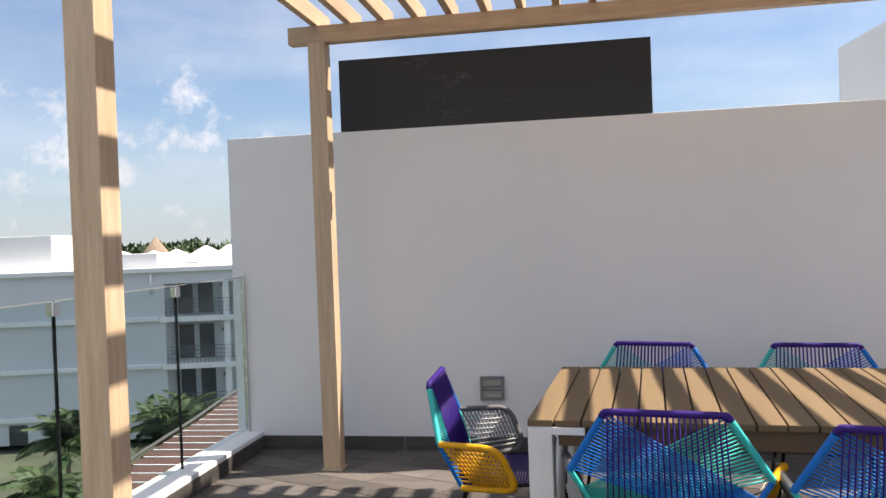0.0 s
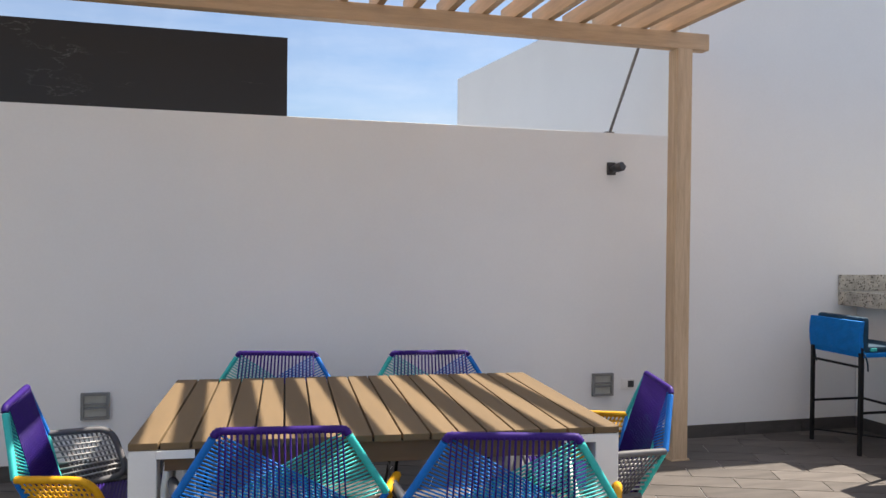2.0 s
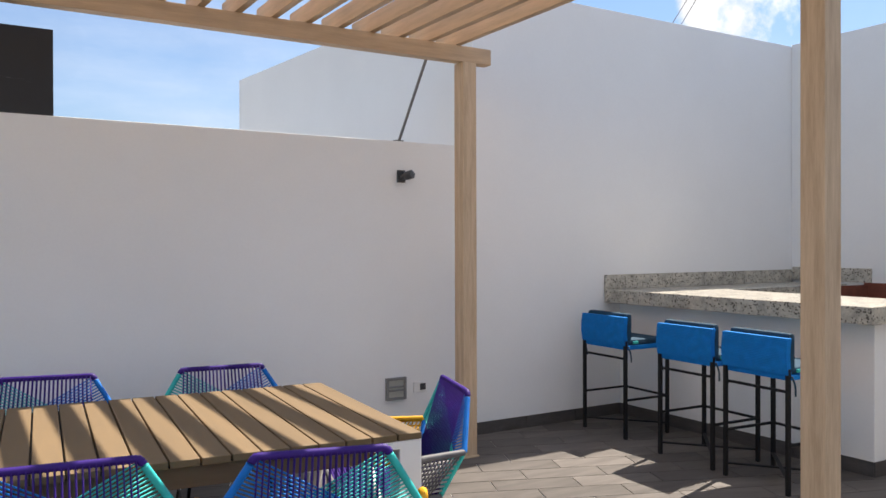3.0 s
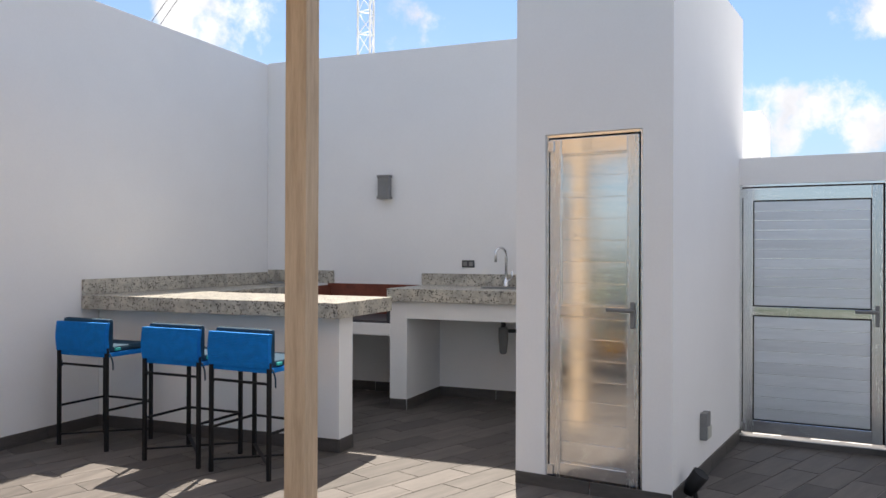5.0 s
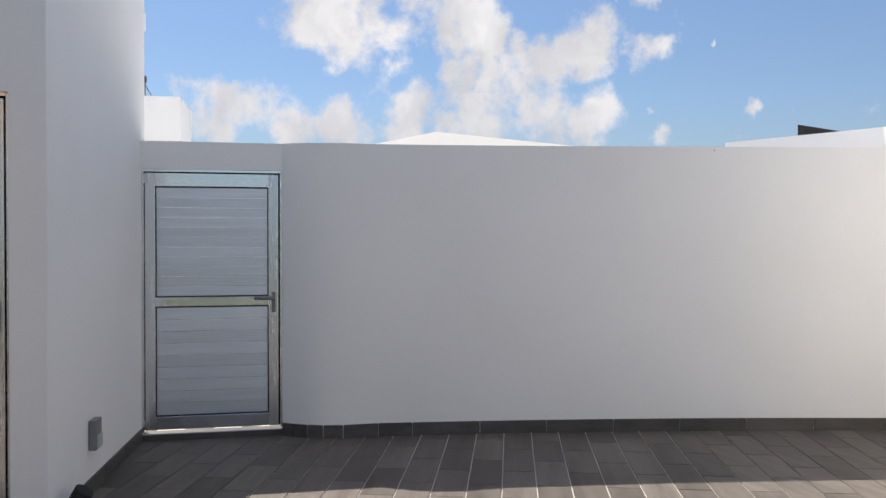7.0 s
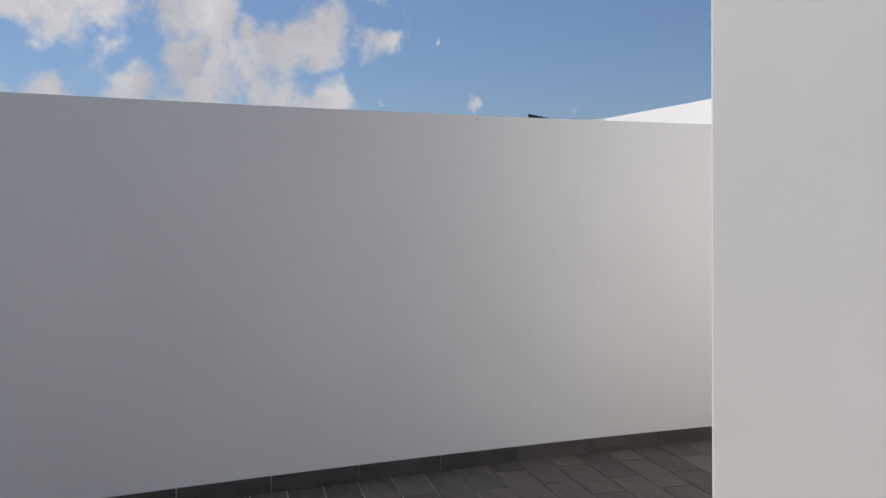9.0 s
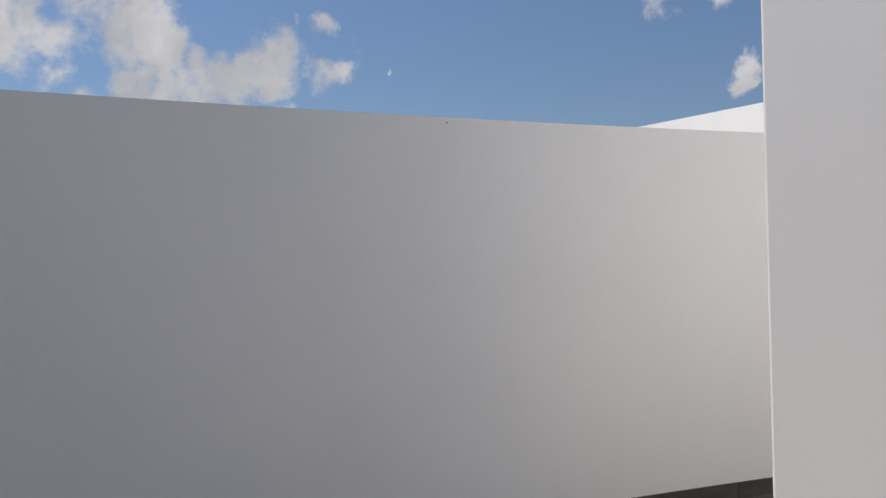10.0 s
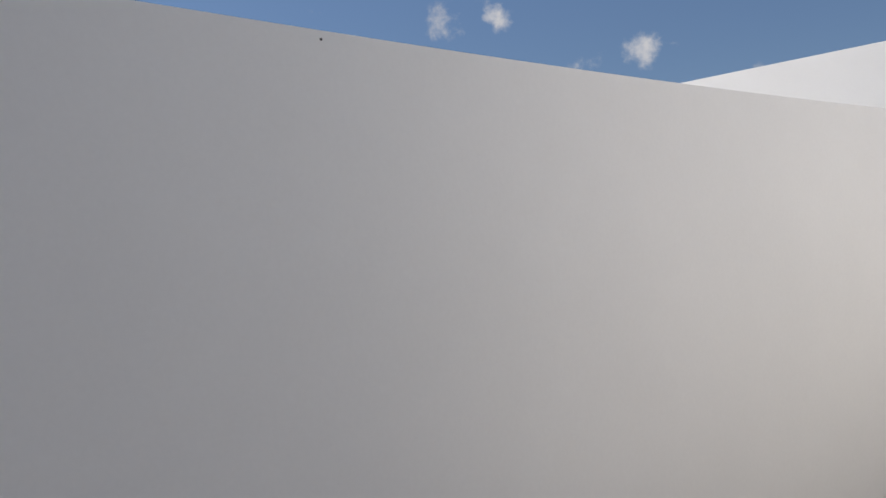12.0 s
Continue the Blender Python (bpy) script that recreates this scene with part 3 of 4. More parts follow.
def dining_table():
    top = thing("dining_table", "slatted brown dining table on a white metal frame", "dining table", MT)
    n = 17
    w = TL / n
    for i in range(n):
        x0 = -TL / 2 + i * w
        part("board", box_mesh(x0 + 0.004, x0 + w - 0.004, -TW / 2, TW / 2, 0.722, 0.75, bevel=0.004), TEAK, top)
    # black sheet added under the boards, standing in for shade in their gaps
    part("underlay", box_mesh(-TL / 2 + 0.03, TL / 2 - 0.03, -TW / 2 + 0.02, TW / 2 - 0.02, 0.7205, 0.7215), BLACK_METAL, top)
    for s in (-1, 1):
        part("apron", box_mesh(-TL / 2 + 0.13, TL / 2 - 0.13, s * (TW / 2 - 0.045) - 0.015, s * (TW / 2 - 0.045) + 0.015, 0.635, 0.7205, bevel=0.003), TEAK_EDGE, top, "brown side rail")
        part("end_apron", box_mesh(s * (TL / 2 - 0.06) - 0.02, s * (TL / 2 - 0.06) + 0.02, -TW / 2 + 0.10, TW / 2 - 0.10, 0.64, 0.7205, bevel=0.003), WHITE_METAL, top)
        for q in (-1, 1):
            x, y = s * (TL / 2 - 0.055), q * (TW / 2 - 0.055)
            leg = part("leg", box_mesh(x - 0.052, x + 0.052, y - 0.052, y + 0.052, 0.0, 0.721, bevel=0.006), WHITE_METAL, top)
            part("corner_bracket", box_mesh(min(x - s * 0.052, x - s * 0.19), max(x - s * 0.052, x - s * 0.19), y + q * 0.052 - 0.012, y + q * 0.052, 0.69, 0.721, bevel=0.002), WHITE_METAL, leg)
            part("brace", tube_mesh([(x - s * 0.03, y - q * 0.06, 0.16), (x - s * 0.05, y - q * 0.42, 0.63)], 0.028, 4), WHITE_METAL, leg)
    return top


dining_table()

# ---- woven chairs ----


def cords(name, pairs, mat, parent, radius=0.0042, sag=0.0, sides=5):
    """A row of stretched cords, each a part of its own."""
    for p, q in pairs:
        p, q = Vector(p), Vector(q)
        mid = p.lerp(q, 0.5) + Vector((0, 0, -sag))
        part(name, tube_mesh([p, mid, q] if sag else [p, q], radius, sides), mat, parent)


def wrapped(points, radius, turn=0.0095):
    """A bar wound closely with cord: a row of raised rings."""
    pts = [Vector(p) for p in points]
    length = sum((b - a).length for a, b in zip(pts, pts[1:]))
    n = max(6, int(length / turn) * 2)
    line = [along(pts, i / n) for i in range(n + 1)]
    radii = [radius * (1.0 if i % 2 else 0.86) for i in range(n + 1)]
    return bm_tube(bmesh.new(), line, radius, 8, radii=radii)


def woven_chair():
    """An armchair of steel rod strung with coloured cord; it faces +y."""
    top = thing("woven_chair", "steel rod armchair strung with purple, blue, turquoise and yellow cord", "chair", Matrix(), "chairs round the table")
    tl, tr = Vector((-0.207, -0.345, 0.84)), Vector((0.207, -0.345, 0.84))
    wl, wr = Vector((-0.350, -0.285, 0.59)), Vector((0.350, -0.285, 0.59))
    bl, br = Vector((-0.235, -0.205, 0.355)), Vector((0.235, -0.205, 0.355))
    fl, fr = Vector((-0.265, 0.255, 0.385)), Vector((0.265, 0.255, 0.385))
    # wound rails of the back
    part("top_rail", wrapped(bend([tl + Vector((-0.012, 0, -0.02)), tl, tr, tr + Vector((0.012, 0, -0.02))], 0.03), 0.0155), CORD["purple"], top, "purple wound rail")
    part("side_rail", wrapped([tl + Vector((-0.014, 0.003, -0.024)), wl], 0.0145), CORD["blue"], top, "blue wound rail")
    part("side_rail", wrapped([tr + Vector((0.014, 0.003, -0.024)), wr], 0.0145), CORD["turquoise"], top, "turquoise wound rail")
    part("lower_rail", wrapped([wl, bl], 0.012), CORD["turquoise"], top)
    part("lower_rail", wrapped([wr, br], 0.012), CORD["blue"], top)
    part("seat_frame", tube_mesh(bend([bl, fl, fr, br, bl], 0.05), 0.010, 8), BLACK_METAL, top)
    # strung back: straight purple cords, and two crossing fans
    n = 22
    for off in (-0.011, 0.012):
        cords("straight_cord", [(tl.lerp(tr, (i + 0.5) / n) + Vector((0, off, 0)), bl.lerp(br, (i + 0.5) / n) + Vector((0, off, 0))) for i in range(n)], CORD["purple"], top, 0.0031)
    n = 19
    cords("slanting_cord", [(tl.lerp(wl, (i + 0.5) / n), wr.lerp(br, 0.34 + 0.56 * (i + 0.5) / n) + Vector((0, -0.005, 0))) for i in range(n)], CORD["blue"], top, 0.0036)
    cords("slanting_cord", [(tr.lerp(wr, (i + 0.5) / n), wl.lerp(bl, 0.34 + 0.56 * (i + 0.5) / n) + Vector((0, 0.005, 0))) for i in range(n)], CORD["turquoise"], top, 0.0036)
    # seat
    n = 34
    cords("seat_cord", [(bl.lerp(fl, (i + 0.5) / n), br.lerp(fr, (i + 0.5) / n)) for i in range(n)], CORD["purple"], top, 0.0062, 0.022)
    part("front_band", wrapped([fl + Vector((0.02, 0.004, 0)), fr + Vector((-0.02, 0.004, 0))], 0.0155), CORD["grey"], top, "grey wound front rail")
    # arms
    for s, key, w, b, f in ((-1, "grey", wl, bl, fl), (1, "yellow", wr, br, fr)):
        front = Vector((s * 0.41, -0.02, 0.585))
        low = Vector((s * 0.345, 0.06, 0.375))
        loop = bend([w, front, low, b + Vector((s * 0.012, 0, 0))], 0.07, 6)
        arm = part("arm", wrapped(loop, 0.0165), CORD[key], top, key + " wound arm")
        n = 9
        pairs = []
        for i in range(n):
            t = (i + 0.5) / n
            pairs.append((w.lerp(b, t * 0.9), front.lerp(low, t * 0.9) + Vector((0, -0.01, 0))))
        cords("arm_cord", pairs, CORD["pale" if key == "grey" else key], arm, 0.0048)
        n = 13
        pairs = []
        for i in range(n):
            t = (i + 0.5) / n
            pairs.append((w.lerp(front, t) + Vector((s * 0.004, 0, 0)), b.lerp(low, 0.25 + 0.75 * t) + Vector((s * 0.004, 0, 0))))
        cords("arm_cord", pairs, CORD[key], arm, 0.0048)
    # legs
    for s in (-1, 1):
        part("leg", tube_mesh(bend([(s * 0.225, 0.22, 0.38), (s * 0.275, 0.30, 0.0)], 0.02), 0.0085, 8), BLACK_METAL, top)
        part("leg", tube_mesh(bend([(s * 0.215, -0.18, 0.36), (s * 0.26, -0.30, 0.0)], 0.02), 0.0085, 8), BLACK_METAL, top)
        part("leg_bar", tube_mesh([(s * 0.25, 0.26, 0.21), (s * 0.237, -0.24, 0.21)], 0.006, 6), BLACK_METAL, top)
    return top


CHAIRS = [(2.152, -1.70, -8.5), (2.967, -1.983, -15.6), (2.135, -0.45, 166.1), (3.074, -0.602, 172.5), (1.418, -1.18, -88.0), (3.626, -1.336, 74.0)]
first = woven_chair()
for ob in first.children_recursive:
    ob.data.transform(Matrix.Diagonal((1.08, 1.03, 1.0, 1.0)))
poses = [MA @ pose(x, y, 0, 0, 0, r) for x, y, r in CHAIRS]
for m in poses[1:]:
    copy_thing(first, m)
first.matrix_world = poses[0]

# ---- outdoor bar ----
bar = structure("bar_wall", box_mesh(6.99, 7.20, -1.85, WALL_V - 0.002, 0, 1.024, bevel=0.004), PAINT, "white rendered bar front under the granite top", "bar wall", MA)
worktop = thing("granite_worktop", "thick speckled granite bar top with a backsplash", "worktop", MA)
part("slab", box_mesh(6.80, 7.70, -1.945, WALL_V - 0.002, 1.025, 1.14, bevel=0.005), GRANITE, worktop)
part("slab", box_mesh(7.701, UW - 0.002, -0.10, WALL_V - 0.002, 1.025, 1.139, bevel=0.005), GRANITE, worktop)
part("backsplash", box_mesh(6.802, UW - 0.03, WALL_V - 0.024, WALL_V - 0.002, 1.1405, 1.272, bevel=0.002), GRANITE, worktop)
part("backsplash", box_mesh(UW - 0.024, UW - 0.002, -0.358, WALL_V - 0.025, 1.1605, 1.30, bevel=0.002), GRANITE, worktop)


def bar_stool():
    """A bar stool with a wrapped back; it faces +x."""
    top = thing("bar_stool", "black metal bar stool with a blue corded back and teal cushion", "bar stool", Matrix(), "stools at the bar")
    h = 0.25
    for i in range(22):
        z = 0.742 + i * 0.0103
        lean = -0.235 - 0.012 * math.sin(i / 21 * math.pi)
        part("back_cord", box_mesh(lean - 0.019, lean + 0.019, -h - 0.012, h + 0.012, z, z + 0.0098, bevel=0.003), BLUE_ROPE, top)
    part("back_cushion", box_mesh(-0.212, -0.155, -h + 0.01, h - 0.01, 0.745, 0.995, bevel=0.022), CUSHION, top)
    part("seat", box_mesh(-0.23, 0.23, -h, h, 0.705, 0.74, bevel=0.008), BLUE_ROPE, top)
    part("seat_cushion", box_mesh(-0.20, 0.22, -h + 0.01, h - 0.01, 0.741, 0.785, bevel=0.02), CUSHION, top)
    part("tag", box_mesh(-0.15, -0.10, -h - 0.003, -h + 0.01, 0.752, 0.772, bevel=0.001), CORD["turquoise"], top, "pale blue cloth tag")
    for x in (-0.235, 0.215):
        for y in (-h, h):
            part("leg", box_mesh(x - 0.0125, x + 0.0125, y - 0.0125, y + 0.0125, 0, 0.7045 if x > 0 else 0.78, bevel=0.002), BLACK_METAL, top)
    for y in (-h, h):
        part("side_bar", box_mesh(-0.222, 0.202, y - 0.008, y + 0.008, 0.30, 0.316), BLACK_METAL, top)
        part("tie", tube_mesh(bend([(-0.22, y * 1.06, 0.735), (-0.20, y * 1.10, 0.68), (-0.19, y * 1.07, 0.61)], 0.03), 0.006, 5), CUSHION, top)
    part("back_bar", box_mesh(-0.243, -0.227, -h + 0.0125, h - 0.0125, 0.63, 0.646), BLACK_METAL, top)
    part("foot_bar", box_mesh(0.207, 0.223, -h + 0.0125, h - 0.0125, 0.30, 0.316), BLACK_METAL, top)
    for q in (-1, 1):
        bm = box_mesh(-0.325, 0.325, -0.012, 0.012, 0.085 + 0.006 * q, 0.0965 + 0.006 * q, bevel=0.002)
        bmesh.ops.transform(bm, verts=bm.verts, matrix=Matrix.Translation((-0.01, 0, 0)) @ Matrix.Rotation(q * math.atan2(2 * h, 0.45), 4, "Z"))
        part("cross_brace", bm, BLACK_METAL, top)
    return top


stool = bar_stool()
STOOLS = [(6.575, 0.02, -2.0), (6.468, -0.93, -2.6), (6.412, -1.565, -4.5)]
stool_poses = [MA @ pose(u, v, 0, 0, 0, r) for u, v, r in STOOLS]
for m in stool_poses[1:]:
    copy_thing(stool, m)
stool.matrix_world = stool_poses[0]

# ---- grill and sink counter ----
grill = thing("barbecue", "built-in white masonry barbecue with a red-brown firebox", "barbecue", MA)
part("lower_shelf", box_mesh(8.66, UW - 0.002, -1.454, -0.30, 0.70, 0.815, bevel=0.005), PAINT, grill, "white masonry shelf")
part("firebox_back", box_mesh(UW - 0.03, UW - 0.003, -1.40, -0.29, 0.816, 1.16), RUST, grill)
part("firebox_side", box_mesh(8.70, UW - 0.031, -0.33, -0.298, 0.816, 1.14), RUST, grill)
part("firebox_side", box_mesh(8.70, UW - 0.031, -1.44, -1.402, 0.816, 1.14), DARK_PLASTIC, grill)
part("firebox_floor", box_mesh(8.70, UW - 0.031, -1.401, -0.331, 0.8165, 0.84), DARK_PLASTIC, grill)
part("pier", box_mesh(8.66, UW - 0.002, -0.297, -0.11, 0, 1.024, bevel=0.004), PAINT, grill)
counter = thing("sink_counter", "speckled granite sink counter on a white pier", "counter", MA)
part("pier", box_mesh(8.665, UW - 0.002, -1.635, -1.455, 0, 1.038, bevel=0.005), PAINT, counter, "white rendered pier")
part("top", box_mesh(8.60, UW - 0.002, -3.42, -1.45, 1.0385, 1.162, bevel=0.005), GRANITE, counter)
part("backsplash", box_mesh(UW - 0.024, UW - 0.002, -3.42, -1.43, 1.1625, 1.285, bevel=0.002), GRANITE, counter)
part("apron", box_mesh(8.655, 8.675, -3.42, -1.636, 0.875, 1.038, bevel=0.002), WHITE_METAL, counter, "white front panel")
SINK = (9.08, -2.50)
bm = bmesh.new()
bm_tube(bm, [(SINK[0] + 0.17 * math.cos(i * math.tau / 28), SINK[1] + 0.25 * math.sin(i * math.tau / 28), 1.164) for i in range(28)], 0.008, 6, closed=True)
sink = thing("sink", "oval dark sink set into the granite counter", "sink", MA)
part("rim", bm, GREY_METAL, sink)
bm = bmesh.new()
bmesh.ops.create_circle(bm, cap_ends=True, segments=28, radius=1.0, matrix=Matrix.Translation((SINK[0], SINK[1], 1.1645)) @ Matrix.Diagonal((0.165, 0.245, 1, 1)))
part("bowl", bm, DARK_PLASTIC, sink)
tap = thing("tap", "chrome swan-neck tap beside the sink", "tap", MA @ Matrix.Translation((9.35, -2.41, 1.1625)) @ Matrix.Scale(1.14, 4))
neck = [(0, 0, 0.0), (0, 0, 0.27)] + [(-0.055 + 0.055 * math.cos(a), 0.06 * (1 - math.cos(a)) * 0.5, 0.29 + 0.055 * math.sin(a)) for a in [i * math.pi / 9 for i in range(10)]] + [(-0.112, 0.06, 0.22)]
part("neck", tube_mesh(neck, 0.0115, 10), CHROME, tap)
part("base", bm_tube(bmesh.new(), [(0, 0, 0), (0, 0, 0.012), (0, 0, 0.07)], 0.022, 14, radii=[0.028, 0.024, 0.02]), CHROME, tap)
part("lever", tube_mesh([(0, -0.015, 0.06), (0, -0.055, 0.075), (-0.005, -0.06, 0.14)], 0.009, 8), CHROME, tap)
trap = thing("drain_trap", "grey plastic bottle trap hanging under the sink", "drain", MA @ Matrix.Translation((SINK[0], SINK[1] + 0.03, 0)))
part("pipe", tube_mesh([(0, 0, 1.037), (0, 0, 0.76)], 0.024, 12), DARK_PLASTIC, trap)
part("bottle", bm_tube(bmesh.new(), [(0, 0, 0.79), (0, 0, 0.78), (0, 0, 0.67), (0, 0, 0.55), (0, 0, 0.53)], 0.045, 14, radii=[0.03, 0.048, 0.048, 0.036, 0.025]), GREY_METAL, trap)
part("waste_pipe", tube_mesh(bend([(0.02, 0, 0.75), (0.08, -0.13, 0.75), (0.17, -0.23, 0.78), (UW - SINK[0], -0.23, 0.78)], 0.05), 0.018, 10), DARK_PLASTIC, trap)
lamp = thing("wall_lamp", "grey up-and-down wall lamp", "wall lamp", MA @ Matrix.Translation((UW, -1.005, 2.208)))
part("body", box_mesh(-0.10, -0.02, -0.065, 0.065, -0.10, 0.10, bevel=0.006), GREY_METAL, lamp)
part("cap", box_mesh(-0.107, -0.013, -0.072, 0.072, 0.1005, 0.128, bevel=0.003), GREY_METAL, lamp)
part("cap", box_mesh(-0.107, -0.013, -0.072, 0.072, -0.128, -0.1005, bevel=0.003), GREY_METAL, lamp)
part("mount", box_mesh(-0.02, 0, -0.05, 0.05, -0.09, 0.09), DARK_PLASTIC, lamp)
sock = thing("wall_socket", "dark double socket above the counter", "outlet", MA @ Matrix.Translation((UW, -1.95, 1.389)))
part("plate", box_mesh(-0.011, 0, -0.068, 0.068, -0.037, 0.037, bevel=0.003), DARK_PLASTIC, sock)
for y in (-0.033, 0.033):
    part("socket", box_mesh(-0.015, -0.011, y - 0.02, y + 0.02, -0.022, 0.022, bevel=0.001), GREY_METAL, sock)

# ---- aluminium doors ----


def alu_door(name, label, m, y0, y1, z0, z1, mid, upper, lower, bead, sheet):
    """A slatted aluminium door; its handle is at the low-y side."""
    top = thing(name, label, "door", m, kind="structure")
    f = 0.035
    part("jamb", box_mesh(0.0, 0.06, y0, y0 + 0.018, z0, z1, bevel=0.002), ALU, top)
    part("jamb", box_mesh(0.0, 0.06, y1 - 0.018, y1, z0, z1, bevel=0.002), ALU, top)
    part("head", box_mesh(0.0, 0.06, y0 + 0.018, y1 - 0.018, z1 - 0.02, z1, bevel=0.002), ALU_SLAT, top)
    a0, a1, c0, c1 = y0 + 0.031, y1 - 0.024, z0 + 0.012, z1 - 0.030
    part("gap_seal", box_mesh(0.034, 0.05, y0 + 0.018, y1 - 0.018, z0 + 0.01, z1 - 0.02), BLACK_METAL, top)
    w = 0.075
    leaf = part("leaf", box_mesh(0.022, 0.030, a0 + w * 0.5, a1 - w * 0.5, c0 + 0.05, c1 - 0.05), ALU_SLAT, top)
    part("stile", box_mesh(0.008, 0.033, a0, a0 + w, c0, c1, bevel=0.003), ALU, leaf)
    part("stile", box_mesh(0.008, 0.033, a1 - w, a1, c0, c1, bevel=0.003), ALU, leaf)
    part("rail", box_mesh(0.008, 0.033, a0 + w, a1 - w, c1 - 0.10, c1, bevel=0.003), ALU_SLAT, leaf)
    part("rail", box_mesh(0.008, 0.033, a0 + w, a1 - w, c0, c0 + 0.10, bevel=0.003), ALU_SLAT, leaf)
    part("rail", box_mesh(0.008, 0.033, a0 + w, a1 - w, mid - 0.035, mid + 0.035, bevel=0.003), ALU_SLAT, leaf)
    for lo, hi, n in ((mid + 0.035, c1 - 0.10, upper), (c0 + 0.10, mid - 0.035, lower)):
        part("bead", box_mesh(0.014, 0.021, a0 + w, a1 - w, hi - 0.009, hi, bevel=0.001), bead, leaf)
        part("bead", box_mesh(0.014, 0.021, a0 + w, a1 - w, lo, lo + 0.009, bevel=0.001), bead, leaf)
        for y in (a0 + w, a1 - w - 0.008):
            part("bead", box_mesh(0.014, 0.021, y, y + 0.008, lo + 0.009, hi - 0.009, bevel=0.001), bead, leaf)
        step = (hi - lo - 0.018) / n
        for i in range(n):
            z = lo + 0.009 + i * step
            slat = part("slat", box_mesh(0.0165, 0.0215, a0 + w + 0.008, a1 - w - 0.008, z + 0.0015, z + step - 0.0015, bevel=0.002), sheet, leaf)
            slat.rotation_euler = (0, radians(random.uniform(-0.12, 0.12)), 0)
    handle = part("handle", box_mesh(-0.006, 0.008, a0 + 0.022, a0 + 0.05, mid - 0.09, mid + 0.07, bevel=0.003), GREY_METAL, leaf, "grey lever handle")
    part("lever", tube_mesh(bend([(0.0, a0 + 0.036, mid + 0.02), (-0.04, a0 + 0.036, mid + 0.02), (-0.045, a0 + 0.185, mid + 0.022)], 0.02), 0.013, 8), GREY_METAL, leaf)
    for z in (c0 + 0.045, c1 - 0.045):
        part("hinge", box_mesh(-0.004, 0.010, a1 - 0.03, a1 + 0.012, z - 0.035, z + 0.035, bevel=0.003), ALU, top)
    return top


alu_door("door_1", "narrow slatted brushed aluminium closet door, closed", MC @ Matrix.Translation((0.02, 0, 0)), D1[0], D1[1], D1[2], D1[3], 1.143, 7, 7, ALU_SLAT, ALU_SLAT)
alu_door("door_2", "wide slatted brushed aluminium door, closed", Matrix.Translation((XD + 0.01, 0, 0)), DOOR2[0], DOOR2[1], 0.066, DOOR2[2], 1.053, 11, 9, BLACK_METAL, ALU_SATIN)
structure("door_sill", box_mesh(-0.004, 0.12, D1[0], D1[1], D1[2] - 0.0195, D1[2] - 0.002, bevel=0.003), TERRA, "terracotta sill under the narrow door", "sill", MC)
box3 = thing("outdoor_socket", "grey weatherproof socket box low on the wall", "outlet", Matrix.Translation((5.56, side_y(5.56) - 0.001, 0.36)) @ Matrix.Rotation(math.atan(-0.0615), 4, "Z"))
part("box", box_mesh(-0.06, 0.06, -0.045, 0, -0.09, 0.09, bevel=0.006), GREY_METAL, box3)
part("cover", box_mesh(-0.05, 0.05, -0.054, -0.0455, -0.08, 0.0, bevel=0.004), LAMP_FACE, box3)
spot2 = thing("ground_spotlight", "small black spotlight on the floor by the wall", "spotlight", Matrix.Translation((5.0, side_y(5.0) - 0.10, 0)) @ Matrix.Scale(1.45, 4))
part("spike_base", box_mesh(-0.035, 0.035, -0.03, 0.03, 0, 0.012, bevel=0.003), BLACK_METAL, spot2)
part("stem", tube_mesh([(0, 0, 0.01), (0, 0.01, 0.06)], 0.01, 8), BLACK_METAL, spot2)
part("head", bm_tube(bmesh.new(), [(0.0, 0.035, 0.035), (0.0, 0.02, 0.07), (-0.005, -0.02, 0.13)], 0.03, 12, radii=[0.02, 0.032, 0.036]), BLACK_METAL, spot2)

# ---- beyond the terrace ----
GZ = -10.6
structure("ground", box_mesh(-1500, 1500, -1500, 1500, GZ - 1, GZ), GRASS, "green grounds far below the terrace", "ground")
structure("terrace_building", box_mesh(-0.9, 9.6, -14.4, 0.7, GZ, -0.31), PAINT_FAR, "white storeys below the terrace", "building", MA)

# the neighbour's roof walls beyond the doors
bm = prism(bmesh.new(), [(-4.0, -13.5), (16.1, -13.62), (19.4, -11.7), (19.6, -11.9), (16.2, -13.85), (-4.0, -13.7)][::-1], 0.0, 4.05)
structure("wall_9", bm, PAINT, "tall white wall of the neighbouring roof", "wall")


# unseen pale slabs, added to bounce sun onto wall_3 and wall_9
structure("neighbour_roof", box_mesh(-1.0, 30.0, 6.6, 22.0, -0.6, -0.2), ROOF_WHITE, "unseen pale bounce slab beyond the dining wall", "roof")
structure("neighbour_roof", box_mesh(7.9, 30.0, -20.0, 6.55, -0.6, -0.2), ROOF_WHITE, "unseen pale bounce slab beyond the doors", "roof")
block = structure("roof_block", box_mesh(13.2, 14.6, 1.04, 3.0, -0.2, 3.71, bevel=0.02), PAINT, "small white block on the neighbouring roof", "block")

aerial = thing("roof_aerial", "small dark aerial with a drooping wire on the roof block", "aerial", Matrix.Translation((13.25, 1.56, 3.71)))
part("stem", tube_mesh([(0, 0, 0), (0, 0.01, 0.2)], 0.012, 6), GREY_METAL, aerial)
part("head", bm_tube(bmesh.new(), [(0, 0.01, 0.19), (0, 0.01, 0.22), (0, 0.01, 0.29), (0, 0.01, 0.31)], 0.03, 10, radii=[0.015, 0.03, 0.03, 0.012]), DARK_PLASTIC, aerial)
